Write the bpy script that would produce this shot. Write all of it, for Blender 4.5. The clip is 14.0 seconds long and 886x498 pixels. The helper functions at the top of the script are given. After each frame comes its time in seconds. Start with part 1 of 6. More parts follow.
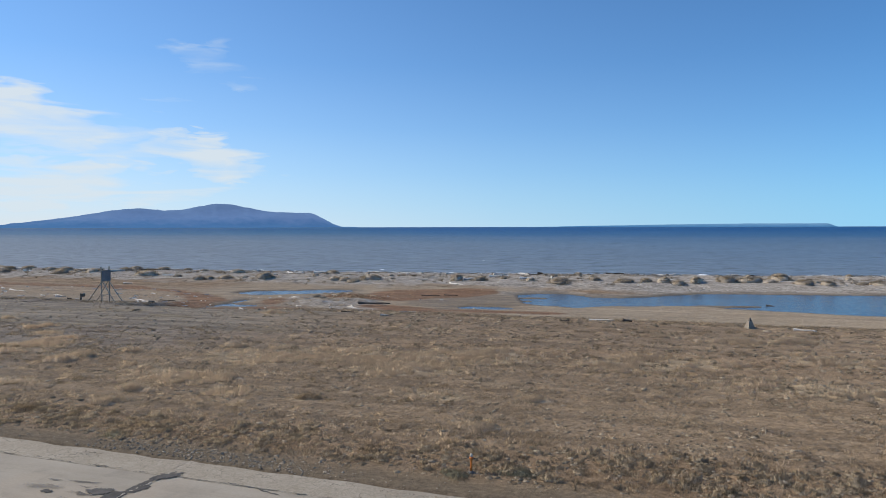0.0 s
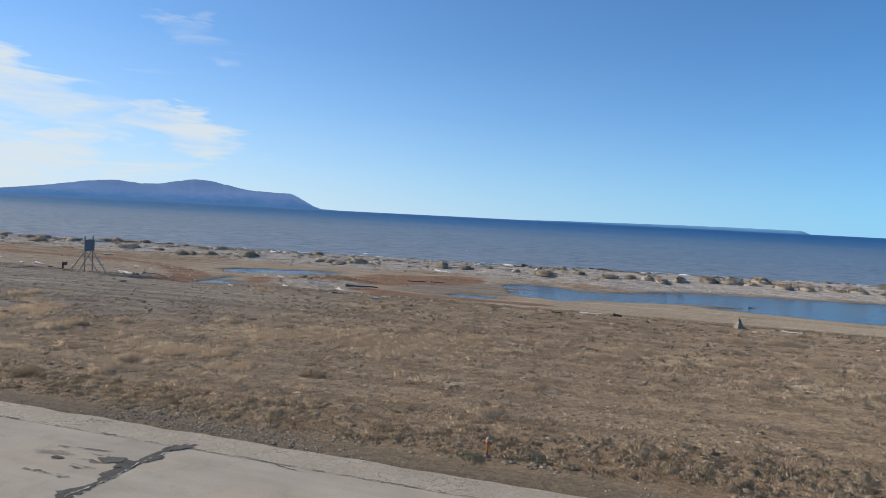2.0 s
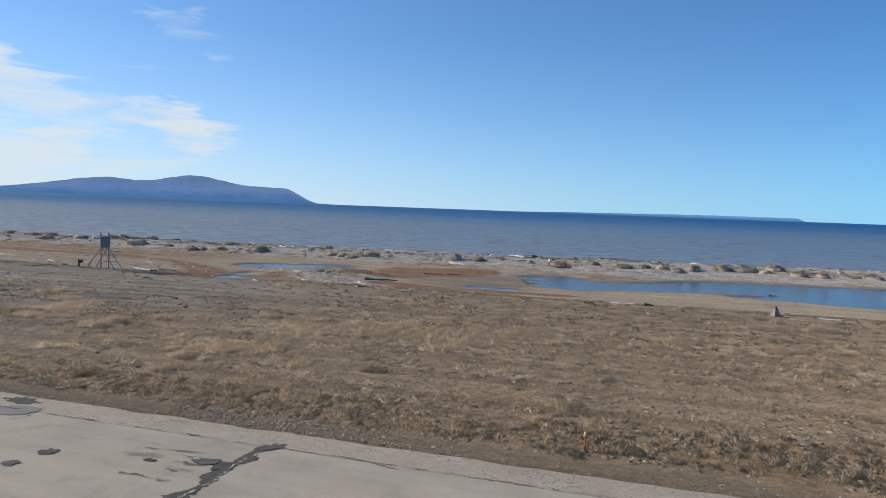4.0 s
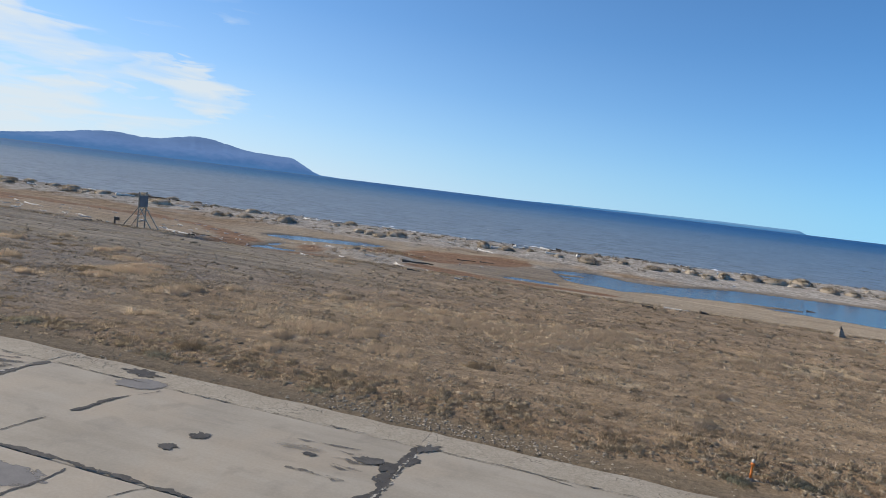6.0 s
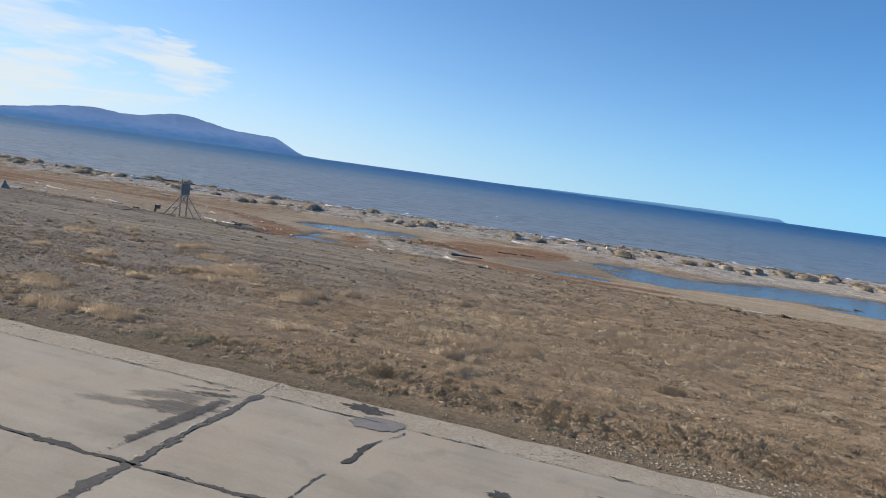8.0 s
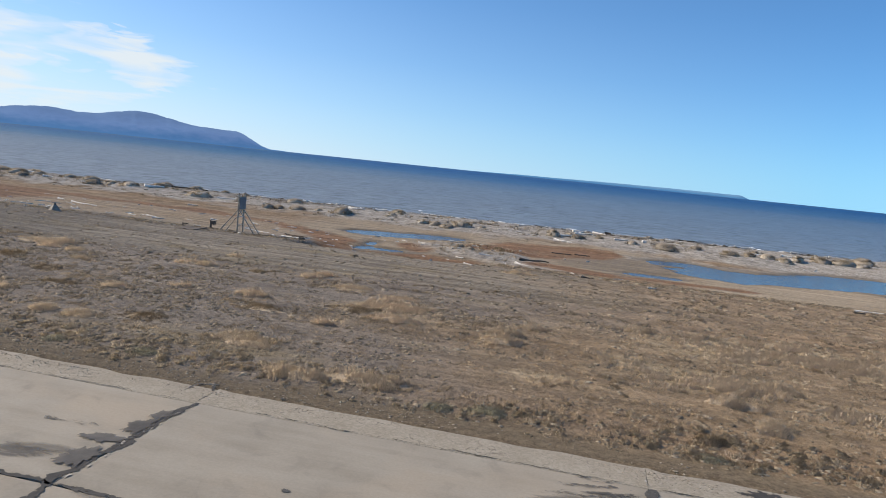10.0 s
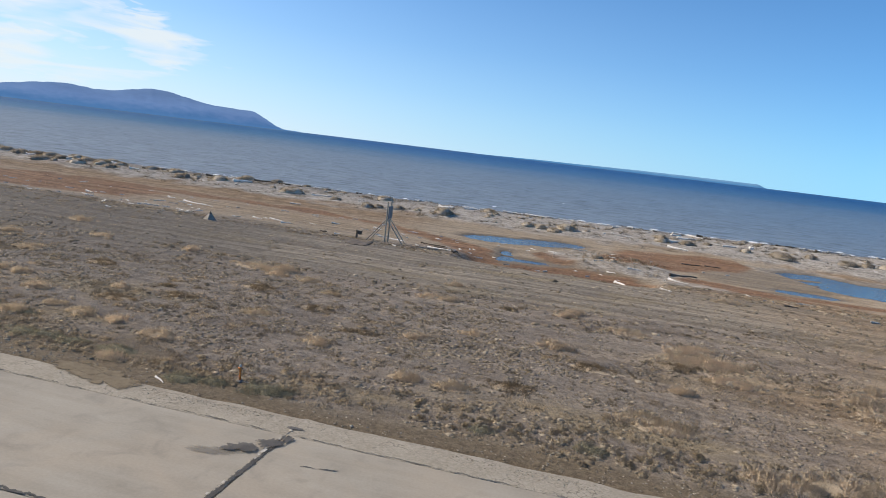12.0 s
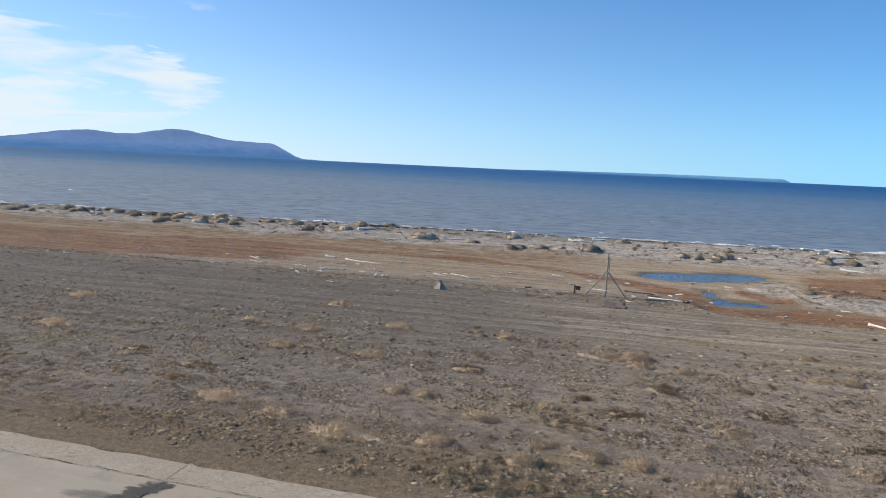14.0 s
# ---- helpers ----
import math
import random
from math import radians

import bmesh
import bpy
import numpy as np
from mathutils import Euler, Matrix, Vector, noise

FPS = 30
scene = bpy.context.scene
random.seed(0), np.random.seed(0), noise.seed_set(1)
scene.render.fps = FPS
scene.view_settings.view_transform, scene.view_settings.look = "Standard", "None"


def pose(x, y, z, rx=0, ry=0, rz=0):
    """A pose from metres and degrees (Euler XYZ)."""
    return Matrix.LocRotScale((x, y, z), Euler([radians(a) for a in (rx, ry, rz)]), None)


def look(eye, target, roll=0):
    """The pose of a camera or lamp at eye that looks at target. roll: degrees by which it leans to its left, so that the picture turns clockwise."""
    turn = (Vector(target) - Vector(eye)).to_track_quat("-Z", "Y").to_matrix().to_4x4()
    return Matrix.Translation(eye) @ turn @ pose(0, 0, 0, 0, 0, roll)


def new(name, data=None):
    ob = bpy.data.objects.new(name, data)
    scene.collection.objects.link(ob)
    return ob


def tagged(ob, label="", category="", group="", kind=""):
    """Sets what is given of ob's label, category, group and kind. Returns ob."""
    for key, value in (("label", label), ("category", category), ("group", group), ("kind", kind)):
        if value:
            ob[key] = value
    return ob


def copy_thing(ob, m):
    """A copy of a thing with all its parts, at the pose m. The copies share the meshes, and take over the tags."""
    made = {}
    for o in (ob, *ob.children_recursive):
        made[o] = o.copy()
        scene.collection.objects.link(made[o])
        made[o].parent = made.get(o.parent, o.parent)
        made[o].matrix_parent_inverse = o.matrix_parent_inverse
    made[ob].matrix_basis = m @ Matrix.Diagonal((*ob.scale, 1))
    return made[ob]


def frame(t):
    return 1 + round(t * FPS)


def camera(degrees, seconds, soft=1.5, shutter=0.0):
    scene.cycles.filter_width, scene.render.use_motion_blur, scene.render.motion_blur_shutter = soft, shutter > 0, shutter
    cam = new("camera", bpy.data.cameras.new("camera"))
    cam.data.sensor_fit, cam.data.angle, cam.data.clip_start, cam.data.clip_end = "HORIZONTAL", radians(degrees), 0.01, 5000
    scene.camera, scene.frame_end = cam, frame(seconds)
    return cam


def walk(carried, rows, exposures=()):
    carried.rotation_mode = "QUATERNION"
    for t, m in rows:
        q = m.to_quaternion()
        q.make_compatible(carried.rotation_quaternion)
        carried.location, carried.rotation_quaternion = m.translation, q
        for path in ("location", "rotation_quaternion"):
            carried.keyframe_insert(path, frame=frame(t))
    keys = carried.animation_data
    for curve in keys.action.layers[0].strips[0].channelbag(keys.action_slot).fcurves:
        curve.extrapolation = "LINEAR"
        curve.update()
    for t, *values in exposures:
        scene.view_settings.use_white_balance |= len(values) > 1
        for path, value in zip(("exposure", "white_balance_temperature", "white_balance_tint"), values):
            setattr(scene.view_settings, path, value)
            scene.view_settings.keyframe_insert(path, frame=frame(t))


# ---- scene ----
cam = camera(67.0, 14.0, 0.9, 0.1)
PATH = [
    (0, (7.962, -10.079, 4.38), (7.393, -8.162, 4.312), -0.1),
    (0.5, (7.812, -10.123, 4.351), (7.26, -8.202, 4.282), 1.0),
    (1, (7.62, -10.196, 4.331), (7.085, -8.271, 4.254), 2.7),
    (1.5, (7.407, -10.24, 4.306), (6.889, -8.31, 4.212), 2.5),
    (2, (7.125, -10.232, 4.244), (6.619, -8.3, 4.143), 2.9),
    (4.5, (4.794, -10.291, 4.105), (4.302, -8.357, 3.98), 2.0),
    (5, (4.102, -10.309, 4.103), (3.609, -8.375, 3.975), 3.7),
    (5.5, (3.32, -10.337, 4.091), (2.823, -8.406, 3.941), 6.3),
    (6, (2.409, -10.326, 4.091), (1.923, -8.394, 3.917), 6.9),
    (6.5, (1.396, -10.36, 4.096), (0.918, -8.429, 3.895), 5.7),
    (7, (0.207, -10.369, 4.117), (-0.257, -8.435, 3.901), 6.8),
    (7.5, (-1.081, -10.35, 4.123), (-1.528, -8.412, 3.906), 7.9),
    (10, (-9.309, -9.941, 4.382), (-9.646, -7.984, 4.14), 5.9),
    (10.5, (-11.324, -9.892, 4.546), (-11.653, -7.936, 4.293), 6.1),
    (11, (-13.475, -9.805, 4.692), (-13.821, -7.854, 4.42), 6.4),
    (11.5, (-15.846, -9.695, 4.834), (-16.195, -7.747, 4.546), 7.9),
    (12, (-18.334, -9.605, 5.017), (-18.697, -7.66, 4.722), 6.9),
    (12.5, (-21.024, -9.544, 5.217), (-21.397, -7.602, 4.921), 7.4),
    (13, (-23.896, -9.436, 5.392), (-24.298, -7.5, 5.097), 6.8),
    (13.5, (-26.909, -9.346, 5.608), (-27.317, -7.409, 5.323), 5.4),
    (14, (-30.026, -9.432, 5.977), (-30.461, -7.496, 5.729), 2.7),
]

walk(cam, [(t, look(eye, target, roll)) for t, eye, target, roll in PATH], [(0, -0.02, 6500, 10), (5, 0.0, 6530, 10), (7.5, 0.07, 6620, 10), (10.5, 0.15, 6780, 11), (13, 0.18, 6700, 10), (14, 0.18, 6680, 10)])

# ---------------------------------------------------------------- light
SUN_EL, SUN_AZ = radians(34), radians(271)      # azimuth clockwise from +y
world = bpy.data.worlds.new("sky")
scene.world = world
world.use_nodes = True
wt = world.node_tree
sky = wt.nodes.new("ShaderNodeTexSky")
sky.sky_type = "NISHITA"
sky.sun_disc = False
sky.sun_elevation, sky.sun_rotation = SUN_EL, SUN_AZ
sky.altitude = 1500
sky.air_density, sky.dust_density, sky.ozone_density = 1.0, 0.5, 3.0
# look no lower than a few degrees over the horizon: clear sea air, with no yellow rim
way, far_up, aim = (wt.nodes.new(k) for k in ("ShaderNodeTexCoord", "ShaderNodeSeparateXYZ", "ShaderNodeCombineXYZ"))
wt.links.new(way.outputs["Generated"], far_up.inputs[0])
lift = [wt.nodes.new("ShaderNodeMath") for k in range(3)]
for node, op in zip(lift, ("MULTIPLY", "ADD", "SQRT")):
    node.operation = op
wt.links.new(far_up.outputs[2], lift[0].inputs[0])
wt.links.new(far_up.outputs[2], lift[0].inputs[1])
wt.links.new(lift[0].outputs[0], lift[1].inputs[0])
lift[1].inputs[1].default_value = 0.06 ** 2
wt.links.new(lift[1].outputs[0], lift[2].inputs[0])
wt.links.new(far_up.outputs[0], aim.inputs[0])
wt.links.new(far_up.outputs[1], aim.inputs[1])
wt.links.new(lift[2].outputs[0], aim.inputs[2])
wt.links.new(aim.outputs[0], sky.inputs[0])
tint = wt.nodes.new("ShaderNodeMix")
tint.data_type, tint.blend_type = "RGBA", "MULTIPLY"
tint.inputs[0].default_value, tint.inputs[7].default_value = 1.0, (0.52, 0.95, 1.25, 1)
wt.links.new(sky.outputs[0], tint.inputs[6])
wt.links.new(tint.outputs[2], wt.nodes["Background"].inputs[0])
wt.nodes["Background"].inputs[1].default_value = 0.118

sun = new("sun", bpy.data.lights.new("sun", "SUN"))
sun.data.energy, sun.data.angle, sun.data.color = 5.0, radians(0.6), (1.0, 0.885, 0.73)
to_sun = Vector((math.sin(SUN_AZ) * math.cos(SUN_EL), math.cos(SUN_AZ) * math.cos(SUN_EL), math.sin(SUN_EL)))
sun.rotation_euler = to_sun.to_track_quat("Z", "Y").to_euler()
sun.location = to_sun * 60


# ---------------------------------------------------------------- node helpers
def material(name):
    m = bpy.data.materials.new(name)
    m.use_nodes = True
    return m, m.node_tree, m.node_tree.nodes["Principled BSDF"]


def coords(nt, scale=(1, 1, 1), rot=0.0, kind="Object"):
    tc, mp = nt.nodes.new("ShaderNodeTexCoord"), nt.nodes.new("ShaderNodeMapping")
    mp.inputs["Scale"].default_value = scale
    mp.inputs["Rotation"].default_value = (0, 0, rot)
    nt.links.new(tc.outputs[kind], mp.inputs["Vector"])
    return mp.outputs[0]


def noise_tex(nt, vec, scale, detail=4.0, rough=0.55, distortion=0.0):
    n = nt.nodes.new("ShaderNodeTexNoise")
    n.inputs["Scale"].default_value, n.inputs["Detail"].default_value = scale, detail
    n.inputs["Roughness"].default_value, n.inputs["Distortion"].default_value = rough, distortion
    nt.links.new(vec, n.inputs["Vector"])
    return n.outputs["Fac"]


def ramp(nt, fac, stops):
    r = nt.nodes.new("ShaderNodeValToRGB")
    e = r.color_ramp.elements
    while len(e) < len(stops):
        e.new(0.5)
    for k, (at, c) in enumerate(stops):
        e[k].position = at
        e[k].color = (c, c, c, 1) if isinstance(c, (int, float)) else (*c, 1)
    nt.links.new(fac, r.inputs[0])
    return r.outputs[0]


def mix(nt, fac, a, b, blend="MIX"):
    n = nt.nodes.new("ShaderNodeMix")
    n.data_type, n.blend_type = "RGBA", blend
    for value, slot in ((fac, 0), (a, 6), (b, 7)):
        if isinstance(value, (int, float)):
            n.inputs[slot].default_value = value if slot == 0 else (value, value, value, 1)
        elif isinstance(value, tuple):
            n.inputs[slot].default_value = (*value, 1)
        else:
            nt.links.new(value, n.inputs[slot])
    return n.outputs[2]


def calc(nt, op, a, b=0.5, clamp=False):
    n = nt.nodes.new("ShaderNodeMath")
    n.operation, n.use_clamp = op, clamp
    for k, value in enumerate((a, b)):
        if isinstance(value, (int, float)):
            n.inputs[k].default_value = value
        else:
            nt.links.new(value, n.inputs[k])
    return n.outputs[0]


def bump(nt, bsdf, height, strength, distance):
    b = nt.nodes.new("ShaderNodeBump")
    b.inputs["Strength"].default_value, b.inputs["Distance"].default_value = strength, distance
    nt.links.new(height, b.inputs["Height"])
    nt.links.new(b.outputs[0], bsdf.inputs["Normal"])


def attribute(nt, name):
    a = nt.nodes.new("ShaderNodeAttribute")
    a.attribute_name = name
    return a.outputs["Fac"]


def weathered(name, dark, light, scale, rough, relief=0.01, per="island", stretch=(1, 1, 1), vary=0.35):
    """A worn surface: two scales of noise between two colours, with a tone of its own for each island or object."""
    m, nt, bsdf = material(name)
    v = coords(nt, stretch)
    big, fine = noise_tex(nt, v, scale, 4), noise_tex(nt, v, scale * 9, 6, 0.7)
    tone = mix(nt, 0.5, big, fine)
    c = ramp(nt, tone, [(0.3, dark), (0.7, light)])
    if per == "island":
        own = nt.nodes.new("ShaderNodeNewGeometry").outputs["Random Per Island"]
    else:
        own = nt.nodes.new("ShaderNodeObjectInfo").outputs["Random"]
    c = mix(nt, 1.0, c, ramp(nt, own, [(0.0, 1.0 - vary), (1.0, 1.0 + vary)]), "MULTIPLY")
    nt.links.new(c, bsdf.inputs["Base Color"])
    bsdf.inputs["Roughness"].default_value = rough
    bsdf.inputs["Specular IOR Level"].default_value = 0.25
    if relief:
        bump(nt, bsdf, fine, 0.5, relief)
    return m


# ---------------------------------------------------------------- shape of the land
def lattice(ix, iy, seed):
    h = np.sin(ix * 127.1 + iy * 311.7 + seed * 74.7) * 43758.5453
    return h - np.floor(h)


def vnoise(x, y, seed=0):
    """Smooth value noise, 0 to 1, on arrays."""
    x, y = np.asarray(x, float), np.asarray(y, float)
    ix, iy = np.floor(x), np.floor(y)
    fx, fy = x - ix, y - iy
    fx, fy = fx * fx * (3 - 2 * fx), fy * fy * (3 - 2 * fy)
    a, b = lattice(ix, iy, seed), lattice(ix + 1, iy, seed)
    c, d = lattice(ix, iy + 1, seed), lattice(ix + 1, iy + 1, seed)
    return (a * (1 - fx) + b * fx) * (1 - fy) + (c * (1 - fx) + d * fx) * fy


def fbm(x, y, seed=0, octaves=4):
    total, weight = 0, 0
    for k in range(octaves):
        total = total + vnoise(x * 2**k, y * 2**k, seed + k) / 2**k
        weight += 1 / 2**k
    return total / weight


def step(a, b, v):
    t = np.clip((v - a) / (b - a), 0, 1)
    return t * t * (3 - 2 * t)


SLOPE = -0.031                                   # the runway's heading against the x axis
SEA = -2.1
POND = -1.55


def edge_y(x):
    return 0.45 + SLOPE * x


def shore_y(x):
    return np.interp(x, [-4000, -110, -67, -33, 3, 36, 4000], [64, 67, 71.2, 74.6, 78.8, 84, 90]) + 1.6 * (fbm(x / 9, 0 * x, 31) - 0.5)


def pond_depth(x, y):
    """Metres inside the big pond's bank (negative outside)."""
    up = np.interp(x, [-2.3, -0.7, 1.7, 3.8, 6.4, 8.8, 11.4, 13.2, 16, 21, 28, 60], [46.5, 48.3, 48.6, 46.6, 46.7, 48.3, 50.8, 51.9, 52.6, 53.4, 54.6, 56])
    low = np.interp(x, [-2.3, -1.2, -0.7, 1, 3.6, 6, 8.5, 10.8, 12.6, 14, 16.5, 20, 24, 32, 60], [46.3, 42.8, 40.6, 39.4, 38.9, 40.7, 41.0, 42.0, 42.0, 40.9, 40.5, 39.8, 39.2, 38, 38])
    d = np.minimum(y - low, up - y)
    d = np.minimum(d, np.minimum(x + 2.3, 62 - x))
    spit = 0.62 - 0.13 * np.maximum(x - 13.2, 0) - np.hypot(np.maximum(np.abs(x - 14.4) - 2.4, 0), y - 42.6 - 0.28 * (x - 14.4))
    for fx, fy in ((-0.9, 44.4), (-1.0, 42.2)):
        spit = np.maximum(spit, 0.36 - 0.16 * np.maximum(x - fx, 0) - np.hypot(np.maximum(np.abs(x - fx) - 1.3, 0), y - fy - 0.25 * (x - fx)))
    d = np.minimum(d, -spit)
    return d + 0.7 * (fbm(x / 1.7, y / 1.7, 40) - 0.5)


# small pools: level, then ovals (x, y, half length, half width, turn) that run together
SMALL_PONDS = [(POND + 0.03, ((-23.6, 42.6, 2.9, 2.0, 0.25), (-20.3, 44.2, 3.6, 1.9, 0.52))),
               (POND + 0.02, ((-20.8, 33.4, 1.5, 0.8, 0.15), (-22.1, 33.3, 0.7, 1.3, 0.0), (-22.5, 36.0, 0.42, 1.1, 0.2))),
               (POND + 0.015, ((-2.7, 36.8, 2.0, 0.95, 0.08), (-3.6, 36.8, 1.0, 1.1, 0.0)))]


def pool_depth(x, y, ovals):
    """About metres inside a small pool."""
    d = np.full(np.shape(x), -9.0)
    for cx, cy, rx, ry, turn in ovals:
        d = np.maximum(d, oval(x, y, cx, cy, rx, ry, turn) * min(rx, ry) * 1.2)
    return d + 0.55 * (fbm(x / 1.1, y / 1.1, 50) - 0.5)


def oval(x, y, cx, cy, rx, ry, turn=0.0):
    """1 in the middle, 0 on the rim, negative outside."""
    c, s = math.cos(turn), math.sin(turn)
    u, v = (x - cx) * c + (y - cy) * s, -(x - cx) * s + (y - cy) * c
    return 1 - np.hypot(u / rx, v / ry)


def height(x, y):
    x, y = np.asarray(x, float), np.asarray(y, float)
    shore = shore_y(x)
    z = np.interp(y, [2, 9, 14, 23, 29, 33, 36, 47, 53, 57, 61], [0, -0.09, -0.13, -0.28, -0.95, -1.32, -1.42, -1.46, -1.15, -1.05, -1.2])
    beach = SEA + np.interp(shore - y, [-40, -12, 0, 3, 9, 16], [-4, -1.2, 0, 0.3, 0.75, 1.0])
    z = np.where(y > 50, np.minimum(z, beach), z)
    rough = step(1.2, 3.0, y - edge_y(x))
    z = z + rough * (0.10 * (fbm(x / 3.1, y / 3.1, 3) - 0.5) + 0.05 * (fbm(x / 0.7, y / 0.7, 8) - 0.5))
    z = z + 0.55 * step(46, 52, y) * step(2, 8, shore - y) * np.maximum(fbm(x / 4.5, y / 3.0, 12) - 0.45, 0)
    lumps = np.maximum(fbm(x / 0.42, y / 0.34, 21, 3) - 0.47, 0) * step(0.42, 0.62, fbm(x / 3.3, y / 2.1, 25, 2) + 0.06)
    z = z + 0.11 * lumps * step(0.6, 1.3, y - edge_y(x)) * step(40, 26, y) * (1 - 0.8 * step(14.5, 16, y) * step(22.5, 21, y))
    gully = step(0.0, 0.24, 1 - (((x + 18.6) / 6.2) ** 4 + ((y - 28.9) / 6.4) ** 4) ** 0.25 + 0.12 * (fbm(x / 1.8, y / 1.8, 57) - 0.5))
    z = z * (1 - gully) + gully * np.minimum(z, -1.42)
    z = z + 0.34 * step(0.0, 0.8, oval(x, y, -14.8, 37.3, 4.9, 6.2, 0.3) + 0.5 * (fbm(x / 1.6, y / 1.6, 14) - 0.5))
    ruts = step(14.5, 15.5, y) * step(22.5, 21.5, y)
    z = z - 0.05 * ruts * vnoise(x / 40, (y + 0.03 * x) / 0.5, 17)
    d = pond_depth(x, y)
    z = np.where(d > 0, np.minimum(z, POND - 0.03 - 0.10 * np.minimum(d, 3)), np.where(d > -4, np.maximum(z, POND + 0.02 + 0.06 * np.minimum(-d, 1.2)), z))
    z = np.where((d <= 0) & (d > -6) & (y > 35), np.minimum(z, POND + 0.04 + 0.075 * np.maximum(-d, 0)), z)
    for level, ovals in SMALL_PONDS:
        o = pool_depth(x, y, ovals) / 1.5
        z = np.where(o > 0, np.minimum(z, level - 0.02 - 0.2 * o), np.where(o > -0.6, np.maximum(z * (1 - step(-0.6, -0.1, o)) + (level + 0.05) * step(-0.6, -0.1, o), level + 0.02 - 0.1 * o), z))
    under = step(0.06, -0.06, y - edge_y(x)) * step(-47, -46, y)
    return z - 0.06 * under * step(-400, -300, -np.abs(x))


RUST = [(-77, 36, 19, 8.5, 0), (-100, 34, 20, 9, 0), (-62, 38.5, 11, 6.5, 0), (-8.6, 33.6, 3.2, 2.2, -0.3), (-6.4, 31.2, 2.6, 1.1, -0.3), (-0.8, 33.6, 4.2, 1.1, 0.05), (-17.6, 29.6, 5.0, 3.0, 0.1), (-19.0, 36.0, 1.5, 2.4, 0.4)]
BAND = [(-62, 43.6), (-50, 43.2), (-41, 43.4), (-32, 41), (-28, 38.2), (-24.6, 34.8), (-23.4, 31), (-22.5, 28.3)]         # a rusty seep along the foot of the beach ridge


def rusty_flat(x, y):
    """Metres inside the rust-red flat between the mound and the long pond."""
    low = np.interp(x, [-13.6, -11, -8.5, -6, -3.8], [37, 38, 40.8, 42.8, 46.6])
    up = np.interp(x, [-15.5, -10, -7, -4.6, -3.6], [46.6, 48.4, 50, 49.4, 46.8])
    return np.minimum(np.minimum(y - low, up - y), np.minimum(x + 14.6 - 0.25 * (y - 44), -3.4 - x))


def along_band(x, y):
    """Metres from the seep's middle line."""
    best = np.full(np.shape(x), 1e3)
    for (x0, y0), (x1, y1) in zip(BAND, BAND[1:]):
        k = np.clip(((x - x0) * (x1 - x0) + (y - y0) * (y1 - y0)) / ((x1 - x0) ** 2 + (y1 - y0) ** 2), 0, 1)
        best = np.minimum(best, np.hypot(x - x0 - k * (x1 - x0), y - y0 - k * (y1 - y0)))
    return best


# drifts of pale straw in the field: (x, y, half length, half width)
FLUFF = [(-4.9, 10.0, 2.4, 1.4), (-2.4, 11.2, 2.8, 1.6), (0.3, 10.2, 2.6, 1.4), (2.6, 12.0, 2.2, 1.2), (-5.2, 6.6, 1.7, 1.2), (-6.8, 7.4, 1.3, 0.8), (-2.8, 5.5, 0.9, 0.6), (-14.2, 9.8, 2.2, 0.9), (11.5, 18.4, 1.3, 0.6),
         (13.7, 19.0, 1.1, 0.5), (8.8, 13.2, 2.2, 1.0), (12.5, 10.0, 2.6, 1.2), (14.8, 15.0, 2.6, 1.2), (-9.3, 4.8, 1.0, 0.5), (7.4, 11.9, 1.8, 0.9), (2.7, 6.5, 1.0, 0.5), (-0.3, 5.4, 0.6, 0.35)]


def fluff(x, y):
    """How thickly straw stands in the drifts, 0 to 1."""
    w = np.zeros_like(x)
    for cx, cy, rx, ry in FLUFF:
        w = np.maximum(w, step(-0.25, 0.55, oval(x, y, cx, cy, rx, ry) + 1.1 * (fbm(x / 0.9, y / 0.6, 260, 3) - 0.5)))
    return w


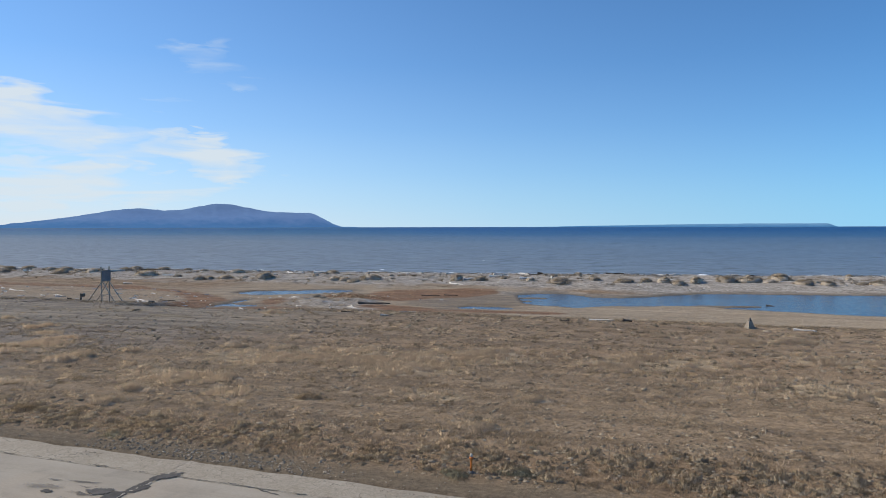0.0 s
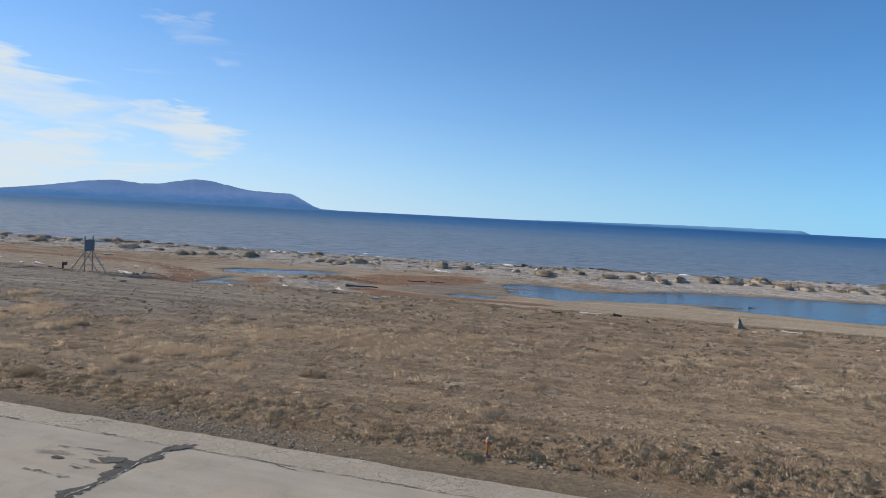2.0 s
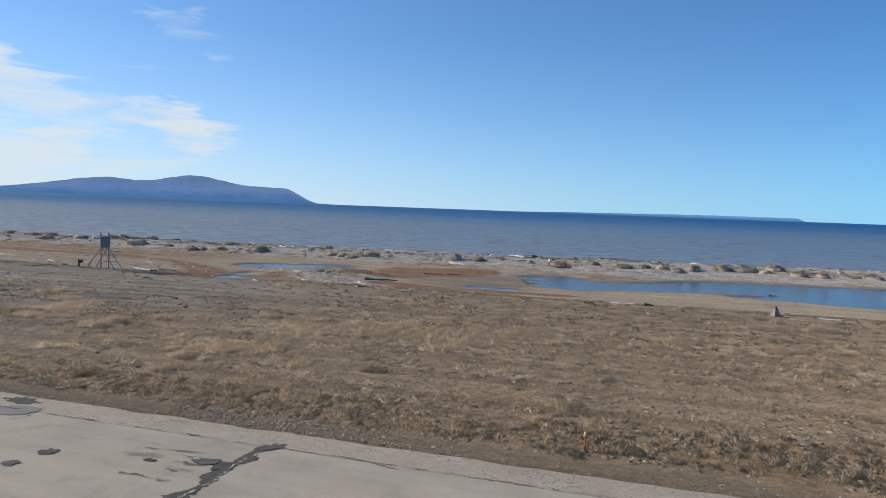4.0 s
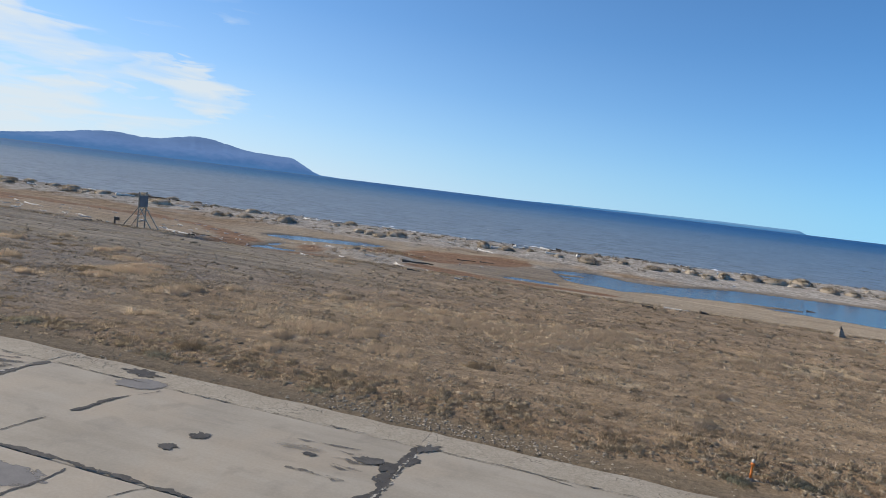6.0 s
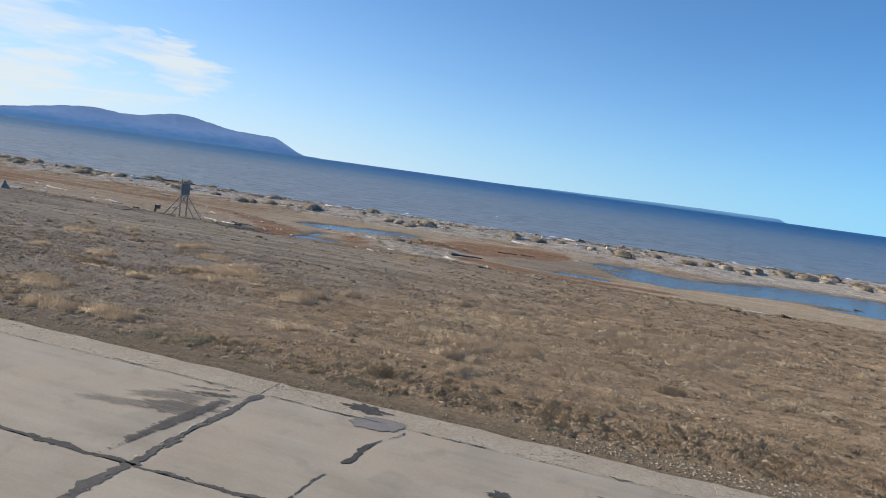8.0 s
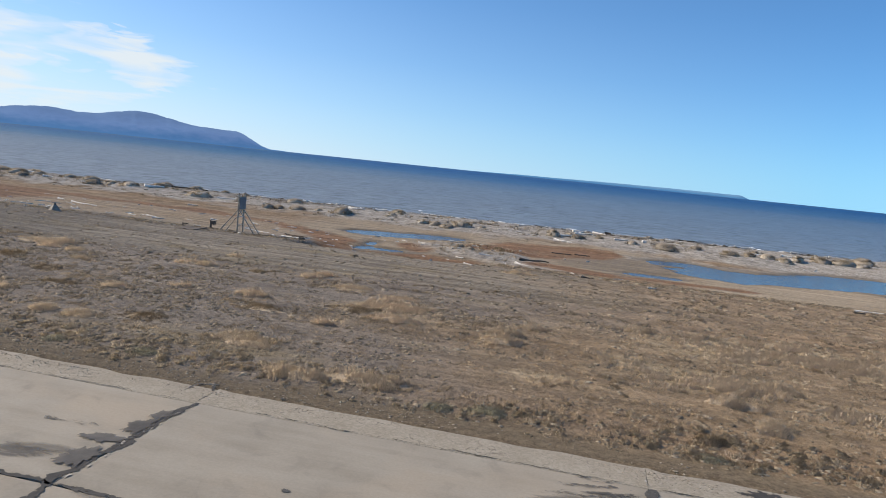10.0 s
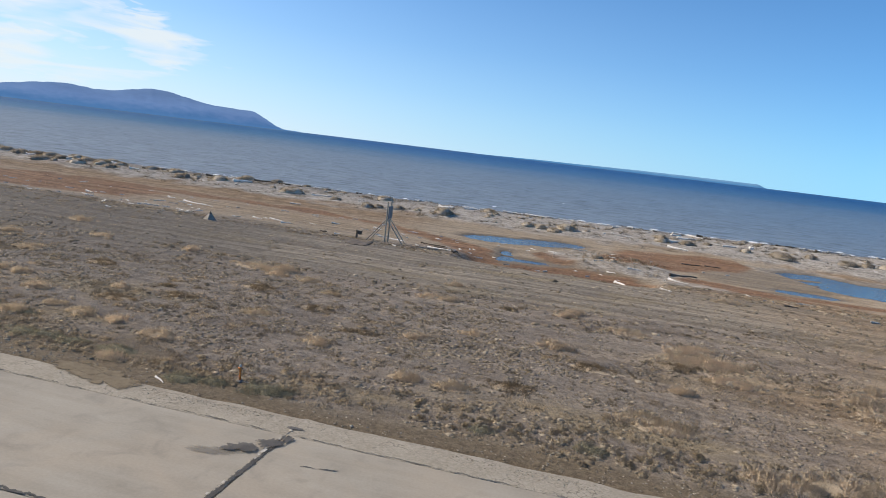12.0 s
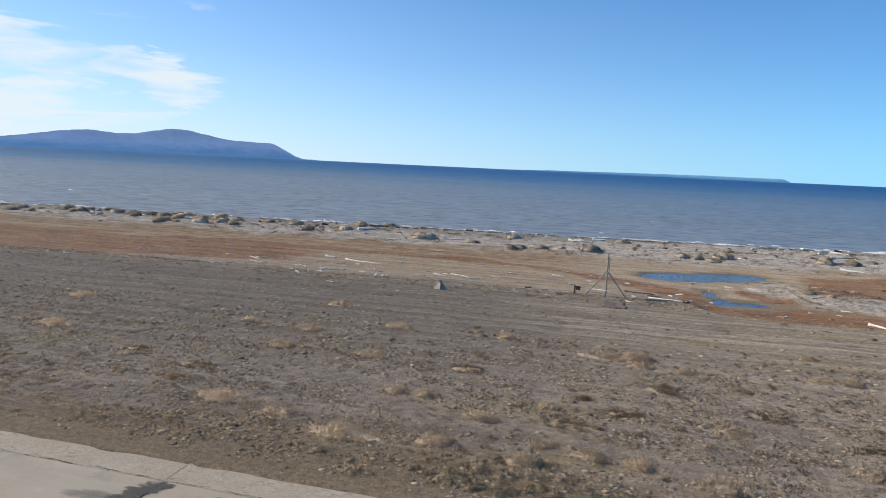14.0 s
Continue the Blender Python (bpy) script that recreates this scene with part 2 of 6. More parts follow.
def zones(x, y):
    """Weights of what covers the ground."""
    wob = fbm(x / 2.2, y / 2.2, 60) - 0.5
    rust = np.zeros_like(x)
    for cx, cy, rx, ry, turn in RUST:
        rust = np.maximum(rust, step(-0.05, 0.2, oval(x, y, cx, cy, rx, ry, turn) + 0.7 * wob))
    flat = step(-0.7, 0.5, rusty_flat(x, y) + 2.0 * wob)
    rust = np.maximum(rust, flat)
    rust = np.maximum(rust, step(1.5, 0.8, along_band(x, y) + 2.2 * wob))
    shore = shore_y(x)
    sand = step(48.5, 51.5, y + 5 * wob)
    mound = step(0.0, 0.25, oval(x, y, -14.9, 37.8, 4.6, 5.8, 0.3) + 0.6 * wob) * (1 - flat)
    sand = np.maximum(sand, 0.9 * mound)
    sand = np.maximum(sand, 0.75 * step(0.0, 0.3, oval(x, y, -11.6, 31.4, 2.6, 2.9) + 0.8 * wob))
    sand = sand * (1 - 0.9 * flat)
    sand = np.maximum(sand, step(-2.2, -0.5, pond_depth(x, y)) * step(44, 47, y))
    grey = step(-5, -18, x + 14 * (fbm(x / 7, y / 4, 66) - 0.5)) * step(37, 30, y)
    track = step(13.5, 16.0, y + 1.5 * wob) * step(26.0, 22.5, y + 2.5 * wob)
    track = track * (0.3 + 0.7 * step(-2, -14, x + 4 * wob) * step(-44, -31, x + 4 * wob))
    dark = step(-25, -38, x + 6 * wob) * (0.5 * step(3, 8, y + 2 * wob) + 0.5 * step(10, 15, y + 2 * wob)) * step(28, 25, y + 2 * wob)
    shingle = step(10.5, 7.0, (shore - y) * (1 - 0.4 * step(-15, -40, x)) + 4 * wob)
    gold = step(-20, -6, x + 10 * wob) * step(16, 9, y + 5 * wob) * step(2.0, 4.0, y)
    pale = step(-3, 1, x + 4 * wob) * step(27, 30, y + 2 * wob) * step(0.0, -1.0, pond_depth(x, y) - 0.4) * step(46, 43, y)
    pale = np.maximum(pale, 0.6 * step(-26, -30, x + 3 * wob) * step(27, 34, y + 5 * wob) * step(47, 42, y))
    pale = np.maximum(pale, 0.85 * step(-33, -29, x + 3 * wob) * step(2, -1, x) * step(32, 35, y + 3 * wob) * step(52, 49, y))
    verge = step(1.2, 0.3, (y - edge_y(x)) * (1 - 0.68 * step(-22, -28, x)) + 1.0 * wob)
    wet = np.maximum(step(-1.6, -0.1, pond_depth(x, y)), step(0.0, 0.16, oval(x, y, -18.8, 31.2, 5.3, 3.6) + 0.3 * wob))
    for level, ovals in SMALL_PONDS:
        wet = np.maximum(wet, step(-0.9, -0.1, pool_depth(x, y, ovals)))
    wet = np.maximum(wet, step(2.5, 0.3, shore - y))
    wet = np.maximum(wet, 0.8 * step(-0.2, 0.25, oval(x, y, -4.6, 40.3, 4.6, 6.2) + 0.7 * wob))
    return {"rust": rust * (1 - sand), "sand": sand, "grey": grey * (1 - 0.9 * rust) * (1 - 0.7 * wet), "track": track, "gold": gold, "pale": pale, "verge": verge, "wet": wet * (1 - 0.9 * rust) * (1 - 0.8 * mound), "shingle": shingle, "dark": dark, "fluff": fluff(x, y)}


def graded(fine0, fine1, fine, far0, far1, grow=1.22):
    out = list(np.arange(fine0, fine1 + 1e-6, fine))
    for sign, limit in ((-1, far0), (1, far1)):
        at, d, extra = (fine0 if sign < 0 else fine1), fine, []
        while (at - limit) * sign < 0:
            d *= grow
            at += sign * d
            extra.append(at)
        out = extra[::-1] + out if sign < 0 else out + extra
    return np.array(out)


def fast_mesh(name, verts, faces, mat=None, smooth=False):
    """faces: an integer array with a fixed number of corners each."""
    me = bpy.data.meshes.new(name)
    verts, faces = np.asarray(verts, np.float32), np.asarray(faces, np.int32)
    n, k = faces.shape
    me.vertices.add(len(verts))
    me.vertices.foreach_set("co", verts.ravel())
    me.loops.add(n * k)
    me.loops.foreach_set("vertex_index", faces.ravel())
    me.polygons.add(n)
    me.polygons.foreach_set("loop_start", np.arange(n, dtype=np.int32) * k)
    me.polygons.foreach_set("use_smooth", np.full(n, smooth))
    me.update(calc_edges=True)
    me.validate()
    if mat:
        me.materials.append(mat)
    return me


def grid_faces(nx, ny):
    i = (np.arange(ny - 1)[:, None] * nx + np.arange(nx - 1)[None, :]).ravel()
    return np.stack([i, i + 1, i + nx + 1, i + nx], 1)


def part(name, bm, mat, parent=None, label="", smooth=False):
    me = bpy.data.meshes.new(name)
    bm.to_mesh(me)
    bm.free()
    me.materials.append(mat)
    if smooth:
        me.polygons.foreach_set("use_smooth", [True] * len(me.polygons))
    ob = new(name, me)
    ob.parent = parent
    return tagged(ob, label)


def ground_z(x, y):
    return float(height(np.array([float(x)]), np.array([float(y)]))[0])


# ---------------------------------------------------------------- ground
TRACK_TURN = 0.03


def ground_material():
    m, nt, bsdf = material("dry_ground")
    v = coords(nt)
    along = coords(nt, (0.16, 1, 1))
    clod, fine = noise_tex(nt, v, 0.9, 6, 0.65), noise_tex(nt, v, 14, 6, 0.7)
    speck = noise_tex(nt, v, 45, 3, 0.6)
    streak = noise_tex(nt, along, 1.6, 6, 0.65)
    mottle = noise_tex(nt, coords(nt, (0.8, 1, 1)), 4.5, 5, 0.7)
    soil = ramp(nt, mix(nt, 0.5, clod, fine), [(0.36, (0.106, 0.073, 0.042)), (0.48, (0.202, 0.146, 0.093)), (0.62, (0.318, 0.238, 0.158))])
    straw = ramp(nt, mix(nt, 0.5, mottle, fine), [(0.36, (0.120, 0.091, 0.058)), (0.48, (0.205, 0.159, 0.106)), (0.62, (0.305, 0.247, 0.174))])
    tangle = ramp(nt, mix(nt, 0.5, mottle, fine), [(0.36, (0.19, 0.148, 0.093)), (0.5, (0.33, 0.268, 0.180)), (0.62, (0.46, 0.385, 0.270))])
    gravel = ramp(nt, mix(nt, 0.62, mottle, speck), [(0.38, (0.093, 0.084, 0.075)), (0.49, (0.173, 0.159, 0.142)), (0.62, (0.292, 0.270, 0.242))])
    wheel = noise_tex(nt, coords(nt, (0.025, 1, 1), TRACK_TURN), 3.2, 5, 0.6)
    road = ramp(nt, mix(nt, 0.22, mix(nt, 0.2, wheel, mottle), fine), [(0.40, (0.120, 0.103, 0.080)), (0.50, (0.225, 0.198, 0.155)), (0.60, (0.300, 0.268, 0.216))])
    rust = ramp(nt, mix(nt, 0.5, streak, mottle), [(0.38, (0.064, 0.038, 0.025)), (0.46, (0.152, 0.082, 0.046)), (0.56, (0.230, 0.131, 0.072)), (0.68, (0.30, 0.200, 0.126))])
    flats = noise_tex(nt, coords(nt, (0.4, 1, 1), 0.15), 0.7, 5, 0.65, 0.6)
    rust = mix(nt, ramp(nt, flats, [(0.52, 0.0), (0.62, 0.35)]), rust, ramp(nt, mottle, [(0.35, (0.13, 0.098, 0.062)), (0.65, (0.27, 0.215, 0.15))]))
    sand = ramp(nt, mix(nt, 0.5, mix(nt, 0.5, streak, clod), mottle), [(0.40, (0.12, 0.111, 0.098)), (0.46, (0.225, 0.212, 0.190)), (0.54, (0.37, 0.352, 0.322)), (0.64, (0.53, 0.512, 0.478))])
    pale = ramp(nt, mix(nt, 0.5, streak, mottle), [(0.36, (0.21, 0.177, 0.130)), (0.6, (0.36, 0.308, 0.236))])
    shingle = ramp(nt, mix(nt, 0.5, mottle, fine), [(0.38, (0.085, 0.080, 0.072)), (0.48, (0.175, 0.165, 0.148)), (0.60, (0.31, 0.295, 0.268))])
    mud = ramp(nt, mix(nt, 0.5, streak, clod), [(0.35, (0.105, 0.082, 0.052)), (0.65, (0.195, 0.158, 0.106))])
    c = soil
    for name, cover in (("gold", straw), ("grey", gravel), ("track", road), ("pale", pale), ("sand", sand), ("shingle", shingle), ("rust", rust), ("wet", mud)):
        w = calc(nt, "MULTIPLY", attribute(nt, name), {"gold": 0.6, "grey": 0.75, "track": 0.8, "shingle": 0.8, "rust": 0.9, "wet": 0.8, "pale": 0.85}.get(name, 0.92))
        c = mix(nt, w, c, cover)
    mats = noise_tex(nt, coords(nt, (0.4, 1, 1), 0.05), 0.8, 4, 0.6)
    moss = noise_tex(nt, coords(nt, (0.35, 1, 1), -0.1), 0.42, 4, 0.6)
    grained = ramp(nt, fine, [(0.35, 0.7), (0.65, 1.3)])
    straws = noise_tex(nt, coords(nt, (0.7, 1, 1), 0.2), 0.65, 5, 0.65)
    c = mix(nt, calc(nt, "MULTIPLY", attribute(nt, "gold"), ramp(nt, mats, [(0.52, 0.0), (0.62, 0.35)])), c, mix(nt, 1.0, grained, (0.145, 0.112, 0.075), "MULTIPLY"))
    c = mix(nt, calc(nt, "MULTIPLY", attribute(nt, "gold"), ramp(nt, straws, [(0.53, 0.0), (0.64, 0.30)])), c, mix(nt, 1.0, grained, (0.30, 0.242, 0.160), "MULTIPLY"))
    c = mix(nt, calc(nt, "MULTIPLY", attribute(nt, "fluff"), 0.75), c, tangle)
    c = mix(nt, calc(nt, "MULTIPLY", attribute(nt, "grey"), ramp(nt, mats, [(0.53, 0.0), (0.62, 0.6)])), c, mix(nt, 1.0, grained, (0.140, 0.120, 0.102), "MULTIPLY"))
    c = mix(nt, calc(nt, "MULTIPLY", attribute(nt, "grey"), ramp(nt, moss, [(0.54, 0.0), (0.64, 0.6)])), c, mix(nt, 1.0, grained, (0.222, 0.180, 0.108), "MULTIPLY"))
    bare = ramp(nt, mix(nt, 0.5, mottle, fine), [(0.38, (0.075, 0.066, 0.055)), (0.5, (0.125, 0.111, 0.092)), (0.62, (0.19, 0.17, 0.142))])
    c = mix(nt, calc(nt, "MULTIPLY", attribute(nt, "dark"), 0.8), c, bare)
    verge = ramp(nt, mix(nt, 0.5, fine, speck), [(0.38, (0.096, 0.076, 0.051)), (0.62, (0.21, 0.169, 0.117))])
    c = mix(nt, attribute(nt, "verge"), c, verge)
    patchy = noise_tex(nt, coords(nt, (0.85, 1, 1)), 6.5, 5, 0.7)
    c = mix(nt, 1.0, c, ramp(nt, patchy, [(0.36, 0.76), (0.5, 1.0), (0.64, 1.22)]), "MULTIPLY")
    passes = noise_tex(nt, coords(nt, (0.02, 1, 1), TRACK_TURN), 1.5, 4, 0.6)
    c = mix(nt, calc(nt, "SUBTRACT", 1.0, attribute(nt, "sand")), c, mix(nt, 1.0, c, ramp(nt, passes, [(0.38, 0.82), (0.5, 1.0), (0.62, 1.14)]), "MULTIPLY"))
    c = mix(nt, 1.0, c, (1.11, 1.06, 0.985), "MULTIPLY")
    nt.links.new(c, bsdf.inputs["Base Color"])
    bsdf.inputs["Diffuse Roughness"].default_value = 0.3
    nt.links.new(ramp(nt, attribute(nt, "wet"), [(0.0, 0.95), (1.0, 0.6)]), bsdf.inputs["Roughness"])
    bsdf.inputs["Specular IOR Level"].default_value = 0.2
    bump(nt, bsdf, mix(nt, 0.45, mottle, fine), 1.0, 0.06)
    return m


xs = graded(-66, 30, 0.17, -5500, 5500, 1.12)
ys = np.concatenate([graded(-1.2, 13, 0.13, -5500, 13, 1.3), np.arange(13.2, 30, 0.26), np.arange(30.4, 84, 0.42), np.arange(85, 130, 6.0)])
ys = np.unique(ys.round(3))
gx, gy = np.meshgrid(xs, ys)
gx, gy = gx.ravel(), gy.ravel()
me = fast_mesh("ground", np.stack([gx, gy, height(gx, gy)], 1), grid_faces(len(xs), len(ys)), ground_material(), True)
for key, w in zones(gx, gy).items():
    me.attributes.new(key, "FLOAT", "POINT").data.foreach_set("value", w.astype(np.float32))
tagged(new("ground", me), "dry brown coastal ground with sparse grass, gravel, rust-red marsh and pale sand", "ground", kind="structure")


# ---------------------------------------------------------------- sea and ponds
def sea_material():
    m, nt, bsdf = material("sea_water")
    v = coords(nt, (0.35, 1, 1), 0.1)
    wave, chop = noise_tex(nt, v, 0.55, 6, 0.6, 0.3), noise_tex(nt, v, 3.0, 4, 0.6)
    tc = nt.nodes.new("ShaderNodeTexCoord")
    sep = nt.nodes.new("ShaderNodeSeparateXYZ")
    nt.links.new(tc.outputs["Object"], sep.inputs[0])
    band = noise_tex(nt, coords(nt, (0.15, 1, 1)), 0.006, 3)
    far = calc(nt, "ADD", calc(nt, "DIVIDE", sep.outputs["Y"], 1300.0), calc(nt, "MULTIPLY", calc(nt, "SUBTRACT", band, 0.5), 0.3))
    # grey silty water near the shore, dark blue far out
    sea_tone = ramp(nt, far, [(0.06, (0.196, 0.222, 0.240)), (0.20, (0.166, 0.200, 0.228)), (0.36, (0.060, 0.130, 0.205)), (0.8, (0.012, 0.078, 0.185))])
    # bluer and darker towards +x and far out
    bluer = ramp(nt, calc(nt, "DIVIDE", calc(nt, "ADD", sep.outputs["X"], calc(nt, "ADD", calc(nt, "MULTIPLY", sep.outputs["Y"], 0.45), 40.0)), 160.0, True), [(0.0, 0.0), (1.0, 0.8)])
    sea_tone = mix(nt, bluer, sea_tone, mix(nt, 1.0, sea_tone, (0.66, 0.88, 1.12), "MULTIPLY"))
    # wave shading painted into the colour: swell bands and short dark dashes
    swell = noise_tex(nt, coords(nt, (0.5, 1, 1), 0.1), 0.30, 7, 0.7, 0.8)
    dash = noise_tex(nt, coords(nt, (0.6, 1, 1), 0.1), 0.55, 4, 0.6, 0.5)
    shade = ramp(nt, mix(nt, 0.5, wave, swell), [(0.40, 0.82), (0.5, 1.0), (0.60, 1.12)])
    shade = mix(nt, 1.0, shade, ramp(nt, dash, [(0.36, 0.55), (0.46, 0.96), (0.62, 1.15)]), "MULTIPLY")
    nt.links.new(mix(nt, 1.0, sea_tone, shade, "MULTIPLY"), bsdf.inputs["Base Color"])
    bsdf.inputs["Roughness"].default_value = 0.45
    bsdf.inputs["IOR"].default_value = 1.33
    bsdf.inputs["Specular IOR Level"].default_value = 0.22
    bump(nt, bsdf, mix(nt, 0.4, wave, chop), 1.0, 0.5)
    return m


def pond_material():
    m, nt, bsdf = material("pond_water")
    v = coords(nt, (0.5, 1, 1))
    ripple = noise_tex(nt, v, 2.5, 4, 0.6)
    nt.links.new(ramp(nt, noise_tex(nt, v, 0.25, 3), [(0.35, (0.040, 0.052, 0.068)), (0.65, (0.062, 0.076, 0.092))]), bsdf.inputs["Base Color"])
    bsdf.inputs["Roughness"].default_value = 0.16
    bsdf.inputs["IOR"].default_value = 1.33
    bsdf.inputs["Specular IOR Level"].default_value = 0.4
    bump(nt, bsdf, ripple, 0.5, 0.08)
    return m


sx = np.array([-9000, -3000, -1000, -300, -100, 0, 100, 300, 1000, 3000, 9000.0])
sy = np.array([58, 90, 150, 300, 700, 1500, 3000, 6000.0])
ax, ay = np.meshgrid(sx, sy)
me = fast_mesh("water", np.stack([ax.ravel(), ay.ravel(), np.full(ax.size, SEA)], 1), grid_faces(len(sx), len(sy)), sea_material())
tagged(new("water", me), "choppy grey-blue sea turning dark blue at the horizon", "sea", kind="structure")

POND_WATER = pond_material()


def sheet_of_water(x0, x1, y0, y1, z, label):
    bm = bmesh.new()
    bmesh.ops.create_grid(bm, x_segments=6, y_segments=6, size=0.5)
    bmesh.ops.transform(bm, matrix=pose((x0 + x1) / 2, (y0 + y1) / 2, z) @ Matrix.Diagonal((x1 - x0, y1 - y0, 1, 1)), verts=bm.verts)
    ob = part("pond", bm, POND_WATER)
    tagged(ob, label, "pond", kind="structure")


sheet_of_water(-3.5, 63, 36, 56.5, POND, "long blue pond behind the beach ridge")
for level, ovals in SMALL_PONDS:
    reach = [(cx - max(rx, ry) - 0.4, cx + max(rx, ry) + 0.4, cy - max(ry, 0.6 * rx) - 0.4, cy + max(ry, 0.6 * rx) + 0.4) for cx, cy, rx, ry, turn in ovals]
    sheet_of_water(min(r[0] for r in reach), max(r[1] for r in reach), min(r[2] for r in reach), max(r[3] for r in reach), level, "small shallow pool in the rusty marsh")


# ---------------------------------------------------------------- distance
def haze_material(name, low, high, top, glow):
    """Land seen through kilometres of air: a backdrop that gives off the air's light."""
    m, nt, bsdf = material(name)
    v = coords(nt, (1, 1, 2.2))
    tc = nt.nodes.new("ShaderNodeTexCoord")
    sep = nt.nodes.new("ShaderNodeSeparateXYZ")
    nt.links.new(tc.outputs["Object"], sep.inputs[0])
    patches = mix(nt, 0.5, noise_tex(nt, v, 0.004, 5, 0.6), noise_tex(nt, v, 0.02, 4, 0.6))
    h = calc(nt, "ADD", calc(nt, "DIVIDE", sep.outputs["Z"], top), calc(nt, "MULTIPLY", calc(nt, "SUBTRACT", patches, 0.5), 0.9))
    # haze is painted in: bluish tones by height, repeated as glow
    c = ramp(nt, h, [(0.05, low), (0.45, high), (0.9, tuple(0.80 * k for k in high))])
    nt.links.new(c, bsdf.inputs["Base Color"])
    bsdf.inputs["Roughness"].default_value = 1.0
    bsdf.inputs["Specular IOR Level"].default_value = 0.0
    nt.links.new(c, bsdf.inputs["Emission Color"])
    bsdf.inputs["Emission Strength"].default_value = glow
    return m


def far_land(name, az0, az1, r0, r1, profile, mat, label, rows=26, cols=260):
    """A ridge between two bearings (degrees left of +y) and two distances."""
    az = np.radians(np.linspace(az0, az1, cols))
    r = np.linspace(r0, r1, rows)
    a, rr = np.meshgrid(az, r)
    k = (rr - r0) / (r1 - r0)
    crest = profile(np.degrees(a))
    relief = 0.92 + 0.16 * fbm(np.degrees(a) * 2.3, k * 3, 70, 5)
    z = SEA + crest * np.where(k < 0.8, step(0, 0.8, k) * (1 + (relief - 1) * 0.8 * (1 - step(0.5, 0.8, k))), step(1.25, 0.8, k))
    verts = np.stack([-rr * np.sin(a), rr * np.cos(a), z], -1).reshape(-1, 3)
    me = fast_mesh(name, verts, grid_faces(cols, rows), mat, True)
    return tagged(new(name, me), label, "hills", kind="structure")


def hump(a, at, wide, high):
    return high * np.exp(-((a - at) / wide) ** 2)


def hill_profile(a):
    crest = 97 * step(25.0, 27.9, a) * (1 - 0.85 * step(41.5, 51, a)) + hump(a, 34.8, 2.6, 60) + hump(a, 41.2, 2.0, 22)
    crest = crest + 9 * (fbm(a * 1.3, 0 * a, 77) - 0.5) + 3 * (fbm(a * 6, 0 * a, 78) - 0.5)
    return np.maximum(crest, 3) * step(24.9, 25.4, a) + 4 * step(23.4, 24.5, a)


def cape_profile(a):
    return (5 + 15 * step(8, -9, a) + 2 * fbm(a * 2, 0 * a, 5)) * step(-14.2, -13.4, a) * step(9, 4, a) + 0.01


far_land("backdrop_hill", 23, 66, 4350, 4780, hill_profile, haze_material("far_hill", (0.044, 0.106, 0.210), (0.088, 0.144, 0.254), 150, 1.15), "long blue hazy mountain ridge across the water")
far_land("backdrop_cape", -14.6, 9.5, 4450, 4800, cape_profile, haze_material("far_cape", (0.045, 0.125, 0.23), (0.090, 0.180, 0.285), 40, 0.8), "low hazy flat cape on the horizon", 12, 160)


# clouds: (bearing, elevation, half length, half height in degrees, tilt, weight)
CLOUDS = [(50.5, 8.3, 9.0, 2.5, 0.16, 1.0), (47.5, 6.0, 6.2, 1.1, 0.05, 0.8), (47, 3.0, 14, 2.8, 0.02, 1.0), (35.7, 5.45, 6.2, 1.75, 0.24, 0.95), (38.8, 3.9, 6.5, 1.3, 0.1, 0.66), (38.2, 9.9, 3.2, 1.2, 0.35, 0.30),
          (35.6, 13.2, 3.8, 1.8, 0.1, 0.34), (33.2, 11.7, 3.0, 0.8, -0.15, 0.34), (37.6, 7.3, 2.0, 0.55, 0.05, 0.70), (40.5, 7.0, 4.0, 2.0, 0.2, 0.42), (44, 5.4, 13, 4.6, 0.1, 0.60), (62, 7, 12, 4.5, 0.0, 1.0), (80, 9, 16, 6, 0.0, 0.9)]


